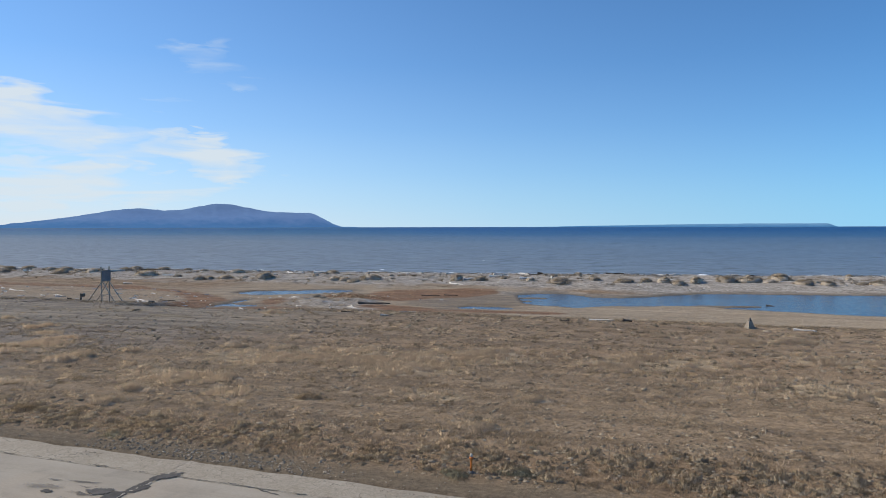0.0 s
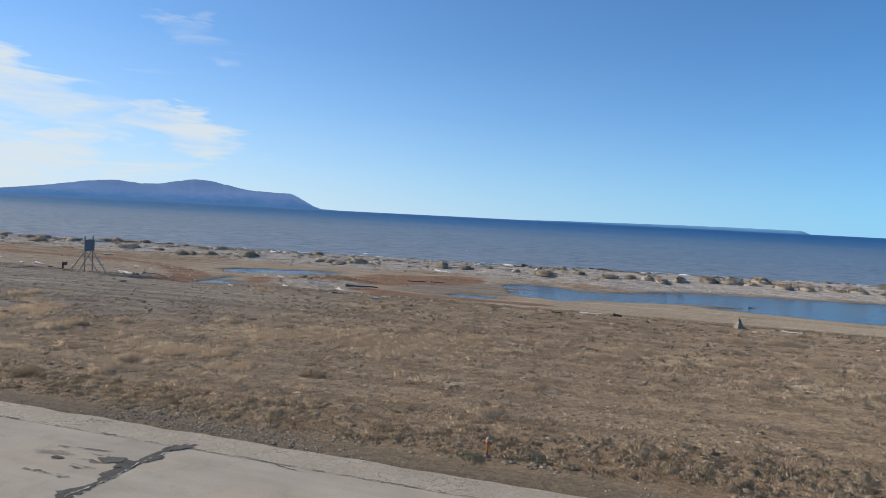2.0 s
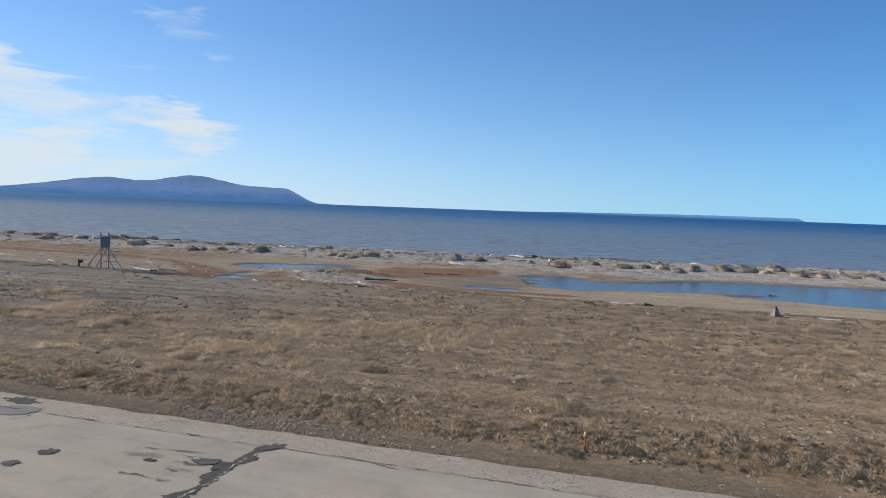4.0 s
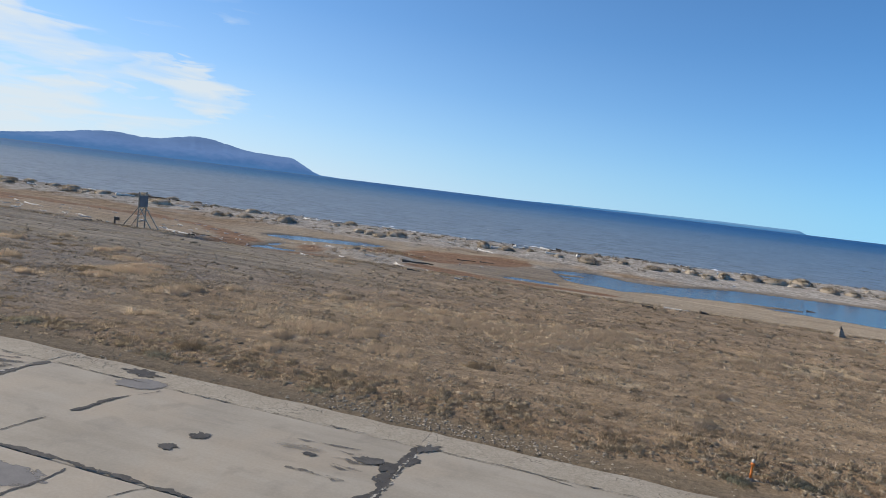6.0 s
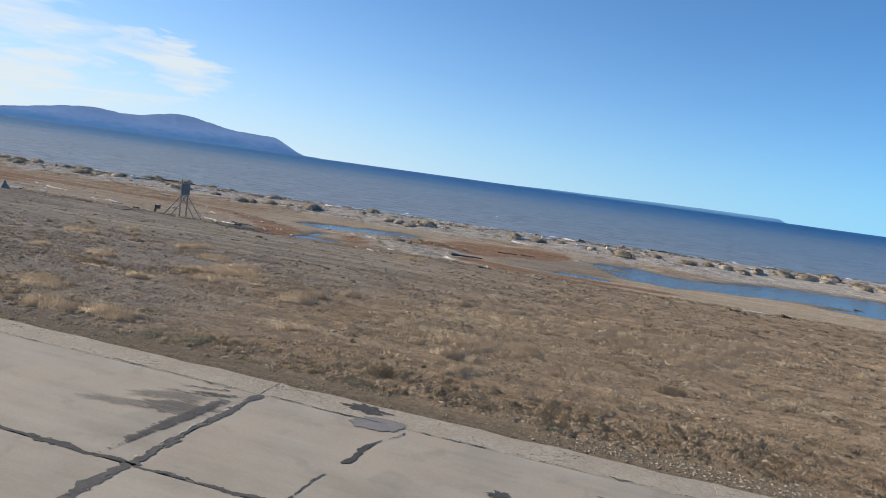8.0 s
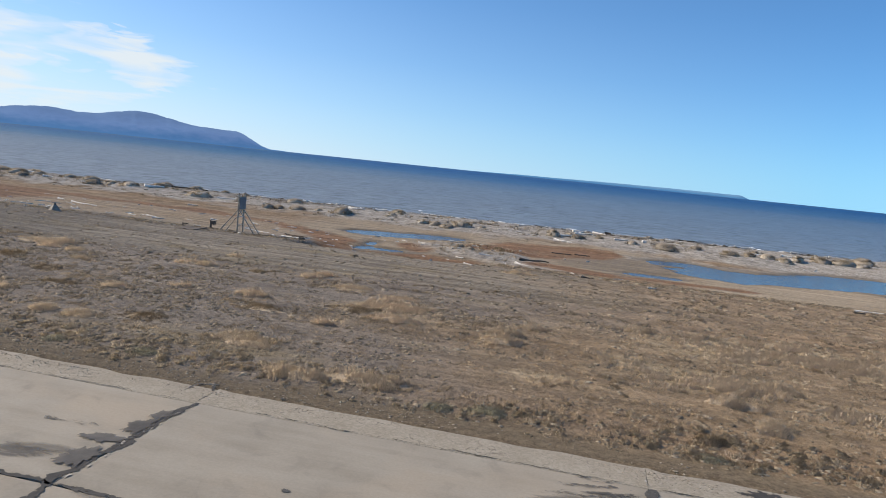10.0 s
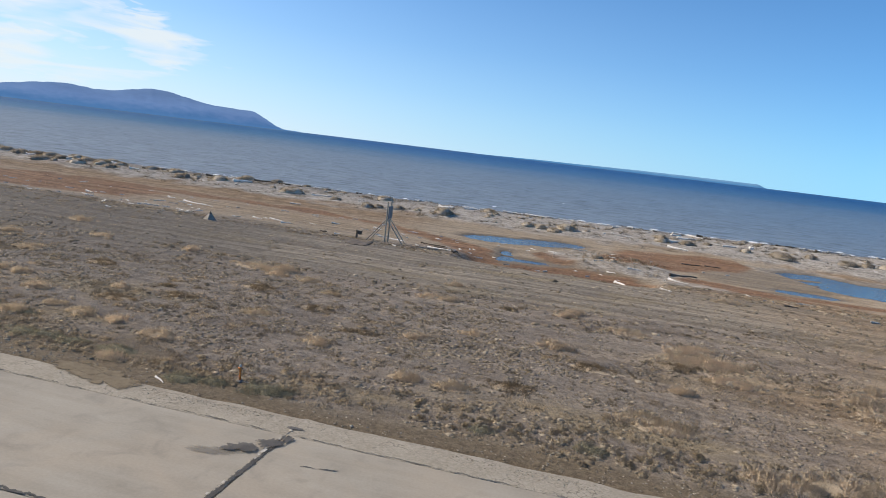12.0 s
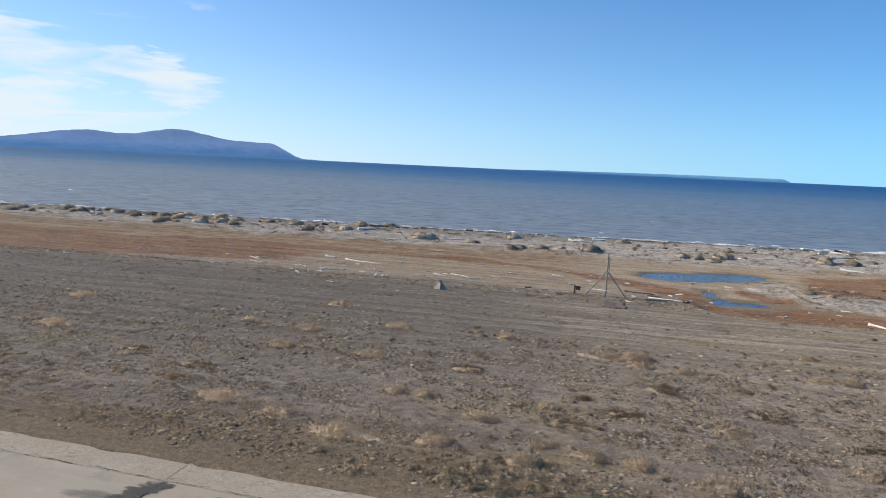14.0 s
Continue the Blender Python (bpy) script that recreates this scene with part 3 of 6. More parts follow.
def cloud_material():
    m, nt, bsdf = material("thin_cloud")
    nt.nodes.remove(bsdf)
    uv = nt.nodes.new("ShaderNodeUVMap")
    uv.uv_map = "bearing"
    sep = nt.nodes.new("ShaderNodeSeparateXYZ")
    nt.links.new(uv.outputs[0], sep.inputs[0])
    mp = nt.nodes.new("ShaderNodeMapping")
    mp.inputs["Scale"].default_value = (0.115, 0.50, 1)
    mp.inputs["Rotation"].default_value = (0, 0, 0.12)
    nt.links.new(uv.outputs[0], mp.inputs["Vector"])
    big = noise_tex(nt, mp.outputs[0], 1.0, 4, 0.48, 0.5)
    thin = nt.nodes.new("ShaderNodeMapping")
    thin.inputs["Scale"].default_value = (0.16, 1.25, 1)
    thin.inputs["Rotation"].default_value = (0, 0, -0.05)
    nt.links.new(uv.outputs[0], thin.inputs["Vector"])
    wisp = noise_tex(nt, thin.outputs[0], 0.8, 3, 0.5, 0.5)
    body = mix(nt, 0.5, big, wisp)
    az, el = sep.outputs["X"], sep.outputs["Y"]
    fray = nt.nodes.new("ShaderNodeCombineXYZ")
    for slot, scale, reach in ((0, 1.6, 9.0), (1, 2.1, 3.4)):
        drift = noise_tex(nt, mp.outputs[0], scale, 3, 0.5, 0.3 + slot)
        nt.links.new(calc(nt, "MULTIPLY", calc(nt, "SUBTRACT", drift, 0.5), reach), fray.inputs[slot])
    torn = nt.nodes.new("ShaderNodeVectorMath")
    nt.links.new(uv.outputs[0], torn.inputs[0])
    nt.links.new(fray.outputs[0], torn.inputs[1])
    cover = None
    for at, high, long, tall, tilt, weight in CLOUDS:
        local = nt.nodes.new("ShaderNodeMapping")
        local.vector_type = "TEXTURE"
        local.inputs["Location"].default_value = (at, high, 0)
        local.inputs["Rotation"].default_value = (0, 0, tilt)
        local.inputs["Scale"].default_value = (1.3 * long, 1.3 * tall, 1)
        nt.links.new(torn.outputs[0], local.inputs["Vector"])
        away = nt.nodes.new("ShaderNodeVectorMath")
        away.operation = "LENGTH"
        nt.links.new(local.outputs[0], away.inputs[0])
        blob = ramp(nt, away.outputs["Value"], [(0.0, weight), (0.5, 0.78 * weight), (1.0, 0.0)])
        cover = blob if cover is None else calc(nt, "MAXIMUM", cover, blob)
    dens = calc(nt, "ADD", cover, calc(nt, "MULTIPLY", calc(nt, "SUBTRACT", body, 0.5), 1.7))
    dens = calc(nt, "MULTIPLY", ramp(nt, dens, [(0.0, 0.0), (0.40, 0.30), (0.95, 0.92)]), ramp(nt, cover, [(0.0, 0.0), (0.30, 1.0)]))
    # pale sea air, thicker low down and towards the sun
    side = ramp(nt, calc(nt, "DIVIDE", calc(nt, "ADD", az, 20.0), 70.0, True), [(0.0, 0.10), (0.45, 0.46), (0.95, 1.0)])
    low = ramp(nt, calc(nt, "DIVIDE", el, 32.0, True), [(0.0, 1.0), (0.06, 0.76), (0.14, 0.52), (0.26, 0.30), (0.42, 0.15), (1.0, 0.0)])
    dens = calc(nt, "MAXIMUM", dens, calc(nt, "MULTIPLY", side, low))
    em, tr, mx = nt.nodes.new("ShaderNodeEmission"), nt.nodes.new("ShaderNodeBsdfTransparent"), nt.nodes.new("ShaderNodeMixShader")
    em.inputs["Color"].default_value, em.inputs["Strength"].default_value = (0.86, 0.945, 1.0, 1), 0.84
    nt.links.new(dens, mx.inputs[0])
    nt.links.new(tr.outputs[0], mx.inputs[1])
    nt.links.new(em.outputs[0], mx.inputs[2])
    nt.links.new(mx.outputs[0], nt.nodes["Material Output"].inputs[0])
    return m


az, el = np.linspace(-34, 100, 58), np.linspace(-0.05, 32, 18)
ca, ce = np.meshgrid(az, el)
ra = np.radians(ca)
me = fast_mesh("backdrop_clouds", np.stack([-4880 * np.sin(ra), 4880 * np.cos(ra), 4880 * np.tan(np.radians(ce))], -1).reshape(-1, 3), grid_faces(58, 18), cloud_material(), True)
layer = me.uv_layers.new(name="bearing")
index = np.zeros(len(me.loops), np.int32)
me.loops.foreach_get("vertex_index", index)
layer.data.foreach_set("uv", np.stack([ca.ravel()[index], ce.ravel()[index]], 1).astype(np.float32).ravel())
tagged(new("backdrop_clouds", me), "thin streaked white clouds low over the hills", "clouds", kind="structure")


# ---------------------------------------------------------------- runway
TURN = math.atan(SLOPE)
RUN = Matrix.Translation((0, 0.45, 0)) @ Matrix.Rotation(TURN, 4, "Z")     # u along the edge, v negative inwards


def concrete_material():
    m, nt, bsdf = material("old_concrete")
    v = coords(nt)
    along = coords(nt, (0.12, 1, 1))
    own = nt.nodes.new("ShaderNodeObjectInfo").outputs["Random"]
    vec = nt.nodes.new("ShaderNodeVectorMath")
    vec.operation = "ADD"
    nt.links.new(v, vec.inputs[0])
    shift = nt.nodes.new("ShaderNodeCombineXYZ")
    nt.links.new(calc(nt, "MULTIPLY", own, 53.0), shift.inputs[0])
    nt.links.new(shift.outputs[0], vec.inputs[1])
    v = vec.outputs[0]
    cloud, fine = noise_tex(nt, v, 0.7, 6, 0.6), noise_tex(nt, v, 22, 6, 0.75)
    sweep = noise_tex(nt, along, 1.9, 5, 0.6)
    stain = noise_tex(nt, v, 1.6, 5, 0.55, 0.8)
    c = ramp(nt, mix(nt, 0.5, cloud, sweep), [(0.36, (0.255, 0.224, 0.172)), (0.5, (0.315, 0.280, 0.222)), (0.64, (0.355, 0.320, 0.258))])
    c = mix(nt, ramp(nt, noise_tex(nt, v, 0.45, 4, 0.6, 0.5), [(0.48, 0.0), (0.66, 0.7)]), c, (0.360, 0.302, 0.226))
    c = mix(nt, ramp(nt, stain, [(0.56, 0.0), (0.74, 0.45)]), c, (0.185, 0.168, 0.138))
    c = mix(nt, 1.0, c, ramp(nt, fine, [(0.3, 0.90), (0.7, 1.07)]), "MULTIPLY")
    c = mix(nt, 1.0, c, ramp(nt, own, [(0.0, 0.92), (1.0, 1.06)]), "MULTIPLY")
    nt.links.new(c, bsdf.inputs["Base Color"])
    nt.links.new(ramp(nt, cloud, [(0.3, 0.7), (0.7, 0.92)]), bsdf.inputs["Roughness"])
    bsdf.inputs["Specular IOR Level"].default_value = 0.3
    bump(nt, bsdf, mix(nt, 0.3, fine, stain), 0.3, 0.006)
    return m


CONCRETE = concrete_material()


def strip_material():
    """Concrete with its skin gone: pebbles of the aggregate, pits and fine cracks."""
    m, nt, bsdf = material("crumbling_concrete")
    v = coords(nt)
    cells, cracks = nt.nodes.new("ShaderNodeTexVoronoi"), nt.nodes.new("ShaderNodeTexVoronoi")
    nt.links.new(v, cells.inputs["Vector"])
    cells.inputs["Scale"].default_value = 34.0
    warped = nt.nodes.new("ShaderNodeVectorMath")
    nt.links.new(v, warped.inputs[0])
    wobble = nt.nodes.new("ShaderNodeTexNoise")
    nt.links.new(v, wobble.inputs["Vector"])
    wobble.inputs["Scale"].default_value = 3.0
    nt.links.new(wobble.outputs["Color"], warped.inputs[1])
    nt.links.new(warped.outputs[0], cracks.inputs["Vector"])
    cracks.feature, cracks.inputs["Scale"].default_value = "DISTANCE_TO_EDGE", 1.7
    pebble = nt.nodes.new("ShaderNodeSeparateColor")
    nt.links.new(cells.outputs["Color"], pebble.inputs[0])
    broad, pits = noise_tex(nt, v, 1.3, 5, 0.6), noise_tex(nt, v, 7.0, 5, 0.7)
    c = ramp(nt, mix(nt, 0.35, broad, pebble.outputs[0]), [(0.25, (0.255, 0.222, 0.168)), (0.5, (0.315, 0.277, 0.216)), (0.8, (0.385, 0.344, 0.276))])
    c = mix(nt, ramp(nt, pits, [(0.56, 0.0), (0.68, 0.4)]), c, (0.22, 0.188, 0.140))
    c = mix(nt, calc(nt, "MULTIPLY", ramp(nt, cracks.outputs["Distance"], [(0.008, 0.7), (0.022, 0.0)]), ramp(nt, broad, [(0.45, 0.0), (0.58, 1.0)])), c, (0.10, 0.086, 0.064))
    nt.links.new(c, bsdf.inputs["Base Color"])
    bsdf.inputs["Roughness"].default_value = 0.95
    bsdf.inputs["Specular IOR Level"].default_value = 0.2
    bump(nt, bsdf, mix(nt, 0.5, cells.outputs["Distance"], pits), 0.8, 0.012)
    return m


STRIP = strip_material()


def broken(m, scale, low, high, fade=0.0, stretch=(1, 1, 1), most=1.0):
    """Lets a thin coat break up: holes by noise, more of them towards its rim."""
    nt = m.node_tree
    n = noise_tex(nt, coords(nt, stretch), scale, 9, 0.7, 0.5)
    if fade:
        n = calc(nt, "ADD", n, calc(nt, "MULTIPLY", calc(nt, "SUBTRACT", attribute(nt, "fade"), 0.5), fade))
    a = ramp(nt, n, [(low, 0.0), (high, most)])
    nt.links.new(a, nt.nodes["Principled BSDF"].inputs["Alpha"])
    return m


TAR = weathered("tar_filler", (0.040, 0.038, 0.035), (0.115, 0.106, 0.094), 6.0, 0.8, 0.008, "object", vary=0.25)
STAIN = broken(weathered("thin_tar_stain", (0.050, 0.049, 0.046), (0.12, 0.114, 0.104), 6.0, 0.8, 0.004, "object", vary=0.25), 8.0, 0.42, 0.56, 0.34, (0.5, 1, 1), 0.85)
SMEAR = broken(weathered("smeared_tar", (0.080, 0.075, 0.068), (0.15, 0.140, 0.125), 6.0, 0.8, 0.0, "object", vary=0.15), 9.0, 0.46, 0.62, 0.34, (0.22, 1, 1), 0.62)
FAINT = broken(weathered("damp_grey_stain", (0.175, 0.158, 0.13), (0.235, 0.213, 0.178), 5.0, 0.85, 0.0, "object", vary=0.15), 2.6, 0.36, 0.85, 0.5, (0.35, 1, 1), 0.85)
PATCH = broken(weathered("tar_patch", (0.040, 0.038, 0.035), (0.115, 0.106, 0.094), 6.0, 0.8, 0.008, "object", vary=0.25), 9.0, 0.30, 0.36, 0.5)
TAR = broken(TAR, 11.0, 0.37, 0.43)
RUNOUT = broken(weathered("run_out_tar", (0.062, 0.058, 0.053), (0.135, 0.125, 0.111), 6.0, 0.8, 0.004, "object", vary=0.2), 9.0, 0.36, 0.46, 0.5, (1, 1, 1), 0.9)
MORTAR = broken(weathered("grey_repair_mortar", (0.145, 0.138, 0.130), (0.215, 0.205, 0.192), 5.0, 0.85, 0.004, "object", vary=0.1), 5.0, 0.24, 0.32, 0.5)
BED = weathered("joint_dirt", (0.065, 0.058, 0.048), (0.14, 0.122, 0.098), 2.0, 0.95, 0.01, "object")
HAIR = broken(weathered("dirt_in_joint", (0.075, 0.068, 0.056), (0.15, 0.132, 0.105), 2.0, 0.95, 0.01, "object"), 1.6, 0.44, 0.52)
PITCH, STRIP_W, LANE = 7.45, 0.76, 3.14

bm = bmesh.new()
bmesh.ops.create_grid(bm, x_segments=40, y_segments=8, size=0.5)
bmesh.ops.transform(bm, matrix=RUN @ pose(-15, -22.6, -0.035) @ Matrix.Diagonal((620, 45.2, 1, 1)), verts=bm.verts)
runway = tagged(part("runway", bm, BED), "old concrete airstrip of large worn slabs with tarred joints", "runway", kind="structure")


def slab_mesh(name, long, wide, mat, seed, ragged=0.0):
    """A slab with chipped, slightly rounded rims; its top at z = 0. Ragged: how far the side at +v is broken away."""
    rng = random.Random(seed)
    n = 30 if ragged else 18
    rim = []
    for k in range(n):
        rim.append((-long / 2 + long * k / n, -wide / 2 + rng.uniform(0, 0.012)))
    rim.append((long / 2, -wide / 2))
    for k in range(4):
        rim.append((long / 2 - rng.uniform(0, 0.012), -wide / 2 + wide * (k + 1) / 5))
    for k in range(n):
        bite = ragged * (0.35 + 0.65 * noise.noise((k * 0.31 + seed * 7.3, seed, 0))) if ragged else rng.uniform(0, 0.012)
        rim.append((long / 2 - long * k / n, wide / 2 - max(0, bite)))
    rim.append((-long / 2, wide / 2))
    for k in range(4):
        rim.append((-long / 2 + rng.uniform(0, 0.012), wide / 2 - wide * (k + 1) / 5))
    bm = bmesh.new()
    rings = []
    for inset, z in ((0.0, -0.16), (0.0, -0.012), (0.010, 0.0)):
        rings.append([bm.verts.new((x * (1 - 2 * inset / long), y * (1 - 2 * inset / wide), z)) for x, y in rim])
    for a, b in zip(rings, rings[1:]):
        for k in range(len(rim)):
            bm.faces.new((a[k], a[(k + 1) % len(rim)], b[(k + 1) % len(rim)], b[k]))
    bm.faces.new(rings[-1])
    me = bpy.data.meshes.new(name)
    bm.to_mesh(me)
    bm.free()
    me.materials.append(mat)
    return me


SLABS = [slab_mesh("slab", PITCH - 0.014, LANE - 0.004, CONCRETE, s) for s in range(4)]
WIDE_SLABS = [slab_mesh("slab", PITCH - 0.014, 3.75 - 0.035, CONCRETE, s) for s in range(10, 13)]
STRIPS = [slab_mesh("edge_strip", PITCH + 0.016, STRIP_W + 0.03, STRIP, s, 0.14) for s in range(20, 25)]
rng = random.Random(4)
for k in range(-13, 9):
    u = -0.1 + (k + 0.5) * PITCH
    for row in range(13):
        if row == 0:
            me, v = rng.choice(STRIPS), -STRIP_W / 2 - 0.015
        elif row == 1:
            me, v = rng.choice(SLABS), -STRIP_W - LANE / 2
        else:
            me, v = rng.choice(WIDE_SLABS), -STRIP_W - LANE - 3.75 * (row - 1.5)
        ob = new(me.name, me)
        ob.parent = runway
        ob.matrix_basis = RUN @ pose(u, v, rng.uniform(-0.003, 0.002) + (0.006 if row == 0 else 0), rng.uniform(-0.03, 0.03), rng.uniform(-0.03, 0.03))


def ribbon(points, width, seed, z=0.008, rough=0.6, wander=1.0):
    """A flat seam of changing width along a wandering line of (u, v) corners, 4 mm and more above the slabs."""
    rng = random.Random(seed)
    pts = []
    for (u0, v0), (u1, v1) in zip(points, points[1:]):
        n = max(2, int(math.hypot(u1 - u0, v1 - v0) / 0.05))
        for k in range(n):
            pts.append((u0 + (u1 - u0) * k / n, v0 + (v1 - v0) * k / n))
    pts.append(points[-1])
    bm = bmesh.new()
    last = None
    for k, (u, v) in enumerate(pts):
        a, b = pts[max(0, k - 1)], pts[min(len(pts) - 1, k + 1)]
        d = Vector((b[0] - a[0], b[1] - a[1]))
        d.normalize()
        nrm = Vector((-d.y, d.x))
        sway = 0.10 * wander * noise.noise((k * 0.07, seed * 3.7, 1.0)) + 0.035 * noise.noise((k * 0.33, seed * 1.7, 5.0)) + 0.015 * noise.noise((k * 0.9, seed, 6.0))
        wide = width if isinstance(width, float) else width[0] + (width[1] - width[0]) * k / len(pts)
        w = [wide * max(0.12, 0.55 + 1.1 * noise.noise((k * 0.13, seed * 2.3, s)) + rough * 1.1 * noise.noise((k * 0.71, seed, s + 4))) for s in (2.0, 9.0)]
        fade = min(1, (k + 2.5) / 4, (len(pts) - k - 0.5) / 3)
        row = [bm.verts.new((u + nrm.x * (sway + o), v + nrm.y * (sway + o), z)) for o in (w[0] * fade / 2, -w[1] * fade / 2)]
        if last:
            bm.faces.new((last[0], last[1], row[1], row[0]))
        last = row
    bmesh.ops.transform(bm, matrix=RUN, verts=bm.verts)
    bmesh.ops.recalc_face_normals(bm, faces=bm.faces)
    return bm


def blot(u, v, ru, rv, seed, turn=0.0, z=0.010, spiky=0.35):
    """An irregular flat patch, with its nearness to the rim in an attribute."""
    bm = bmesh.new()
    fade = bm.verts.layers.float.new("fade")
    n = 72
    middle = bm.verts.new((u, v, z))
    middle[fade] = 1.0
    inner, outer = [], []
    for k in range(n):
        a = 2 * math.pi * k / n
        r = 1 + spiky * noise.noise((2.2 * math.cos(a) + seed, 2.2 * math.sin(a), seed)) + 0.5 * spiky * noise.noise((6 * math.cos(a), 6 * math.sin(a) + seed, 3)) + 0.22 * spiky * noise.noise((17 * math.cos(a), 17 * math.sin(a) + seed, 8))
        x, y = ru * r * math.cos(a), rv * r * math.sin(a)
        for ring, part_way, level in ((inner, 0.6, 0.75), (outer, 1.15, 0.0)):
            p = bm.verts.new((u + part_way * (x * math.cos(turn) - y * math.sin(turn)), v + part_way * (x * math.sin(turn) + y * math.cos(turn)), z))
            p[fade] = level
            ring.append(p)
    for k in range(n):
        j = (k + 1) % n
        bm.faces.new((middle, inner[k], inner[j]))
        bm.faces.new((inner[k], outer[k], outer[j], inner[j]))
    bmesh.ops.transform(bm, matrix=RUN, verts=bm.verts)
    return bm


# joints across the strip: (slab number, width of the tar, how far in it runs)
for k, wide in ((1, 0.12), (0, (0.30, 0.62)), (-1, (0.20, 0.34)), (-2, (0.09, 0.55)), (-3, (0.10, 0.36)), (-5, 0.09), (-6, 0.14), (-7, 0.16), (2, 0.08)):
    u = -0.1 + k * PITCH
    part("tar_seam", ribbon([(u + 0.05, -0.78 if k != -2 else -0.1), (u, -1.6), (u - 0.04, -3.9), (u, -7.6)], wide, 40 + k, wander=0.5), TAR, runway)
CRUMBS = broken(weathered("bare_broken_rim", (0.30, 0.275, 0.225), (0.56, 0.52, 0.45), 9.0, 0.95, 0.01, "object", vary=0.15), 4.5, 0.50, 0.55)
for k, side in ((0, 0.05), (-1, -0.06), (-2, 0.05), (-3, -0.05), (-6, 0.05), (-7, -0.05), (1, 0.05)):
    u = -0.1 + k * PITCH + side
    part("broken_rim", ribbon([(u + 0.05, -0.5), (u, -1.6), (u - 0.04, -3.8)], 0.07, 240 + k, 0.015, 0.9, 0.7), CRUMBS, runway)
# joint along the strip, between the first and the second lane
for k in range(-9, 5):
    u = -0.1 + k * PITCH
    part("tar_seam", ribbon([(u, -3.9), (u + PITCH * 0.5, -3.86), (u + PITCH, -3.9)], 0.13 if k > -4 else 0.08, 70 + k, wander=0.2), TAR, runway)
    part("tar_seam", ribbon([(u + 0.2, -STRIP_W), (u + PITCH - 0.3, -STRIP_W)], 0.03, 170 + k, 0.014, wander=0.4), HAIR, runway)
# cracks inside the slabs, in world metres
for seed, wide, line in ((1, 0.07, [(-4.86, -0.35), (-5.04, -0.72)]), (2, (0.06, 0.19), [(-5.06, -0.8), (-5.2, -1.2), (-5.36, -1.85)]), (10, 0.04, [(-5.42, -2.25), (-5.52, -2.7), (-5.56, -3.15)]),
                         (11, 0.08, [(-3.93, -3.45), (-3.97, -3.9), (-3.97, -4.6)]), (12, 0.05, [(-2.68, -3.35), (-2.9, -3.85)]), (13, 0.10, [(-15.1, 1.1), (-15.45, 0.95), (-15.5, 0.6)]), (14, 0.08, [(-14.75, 0.85), (-15.05, 0.75), (-15.2, 1.05)]),
                         (3, (0.03, 0.10), [(-19.57, -0.83), (-19.67, -1.5), (-19.74, -1.95), (-19.64, -2.54)]), (4, (0.025, 0.12), [(-28.36, 0.67), (-28.40, 0.2), (-28.30, -0.1), (-28.42, -0.45), (-28.2, -1.2), (-28.05, -2.3)]),
                         (5, 0.05, [(-33.65, 0.9), (-33.7, -0.2), (-33.85, -1.4)]), (6, 0.04, [(-21.82, -0.53), (-21.23, -0.42)]),
                         (7, 0.04, [(-36.9, 1.0), (-36.3, 0.9)]), (8, 0.03, [(1.2, -0.35), (2.4, -0.5)]), (9, 0.03, [(-41.0, 1.0), (-41.1, -1.5)])):
    local = [tuple((RUN.inverted() @ Vector((x, y, 0)))[:2]) for x, y in line]
    part("tar_seam", ribbon(local, wide, 300 + seed), TAR, runway)


def mend(x, y, rx, ry, seed, mat, turn=0.0, spiky=0.4, z=0.010, name="repair_patch"):
    p = RUN.inverted() @ Vector((x, y, 0))
    part(name, blot(p.x, p.y, rx, ry, seed, turn, z, spiky), mat, runway)


mend(-5.40, -0.22, 0.42, 0.24, 1.3, MORTAR, 0.2, 0.2)
mend(-5.74, 0.30, 0.36, 0.17, 2.1, PATCH, -0.1, 0.5)
mend(-3.30, -2.25, 0.14, 0.09, 3.4, PATCH, 0.3, 0.5)
mend(-3.16, -1.69, 0.15, 0.11, 4.9, PATCH, 0.2, 0.75)
mend(-4.75, -3.95, 0.75, 0.30, 5.3, MORTAR, 0.0, 0.4, 0.006)
mend(-6.2, -4.35, 0.20, 0.12, 6.6, MORTAR, 0.0)
for x, y, rx, ry, seed, mat, turn in ((-1.75, -1.3, 0.45, 0.10, 9.2, FAINT, 0.1),
                                      (-8.75, -0.95, 0.8, 0.20, 10.4, FAINT, 0.35), (-8.2, -0.55, 0.30, 0.10, 11.5, STAIN, 0.2), (-9.2, -1.55, 0.7, 0.16, 12.2, FAINT, 0.25), (-8.0, -1.6, 0.14, 1.3, 12.9, STAIN, -0.1),
                                      (-16.0, -2.2, 0.55, 0.14, 14.9, FAINT, 0.2),
                                      (-23.2, -0.6, 0.45, 0.16, 16.9, FAINT, 0.3), (-30.1, 0.2, 0.40, 0.14, 17.3, FAINT, 0.4), (-37.5, 0.35, 0.30, 0.65, 18.4, STAIN, -0.6),
                                      (-38.3, 0.0, 0.7, 0.16, 18.9, FAINT, 0.2), (-35.95, 0.55, 0.22, 0.07, 19.5, STAIN, 0.1), (-13.6, -3.2, 1.2, 0.14, 20.6, FAINT, -0.1), (-30.7, 0.1, 0.45, 0.2, 22.6, FAINT, 0.3),
                                      (-30.2, -0.5, 0.16, 0.6, 25.6, STAIN, -0.2), (-31.0, -0.45, 0.4, 0.12, 26.6, FAINT, 0.2)):
    mend(x, y, rx, ry, seed, mat, turn, 0.3, 0.006 if mat is FAINT else 0.012, "stain")
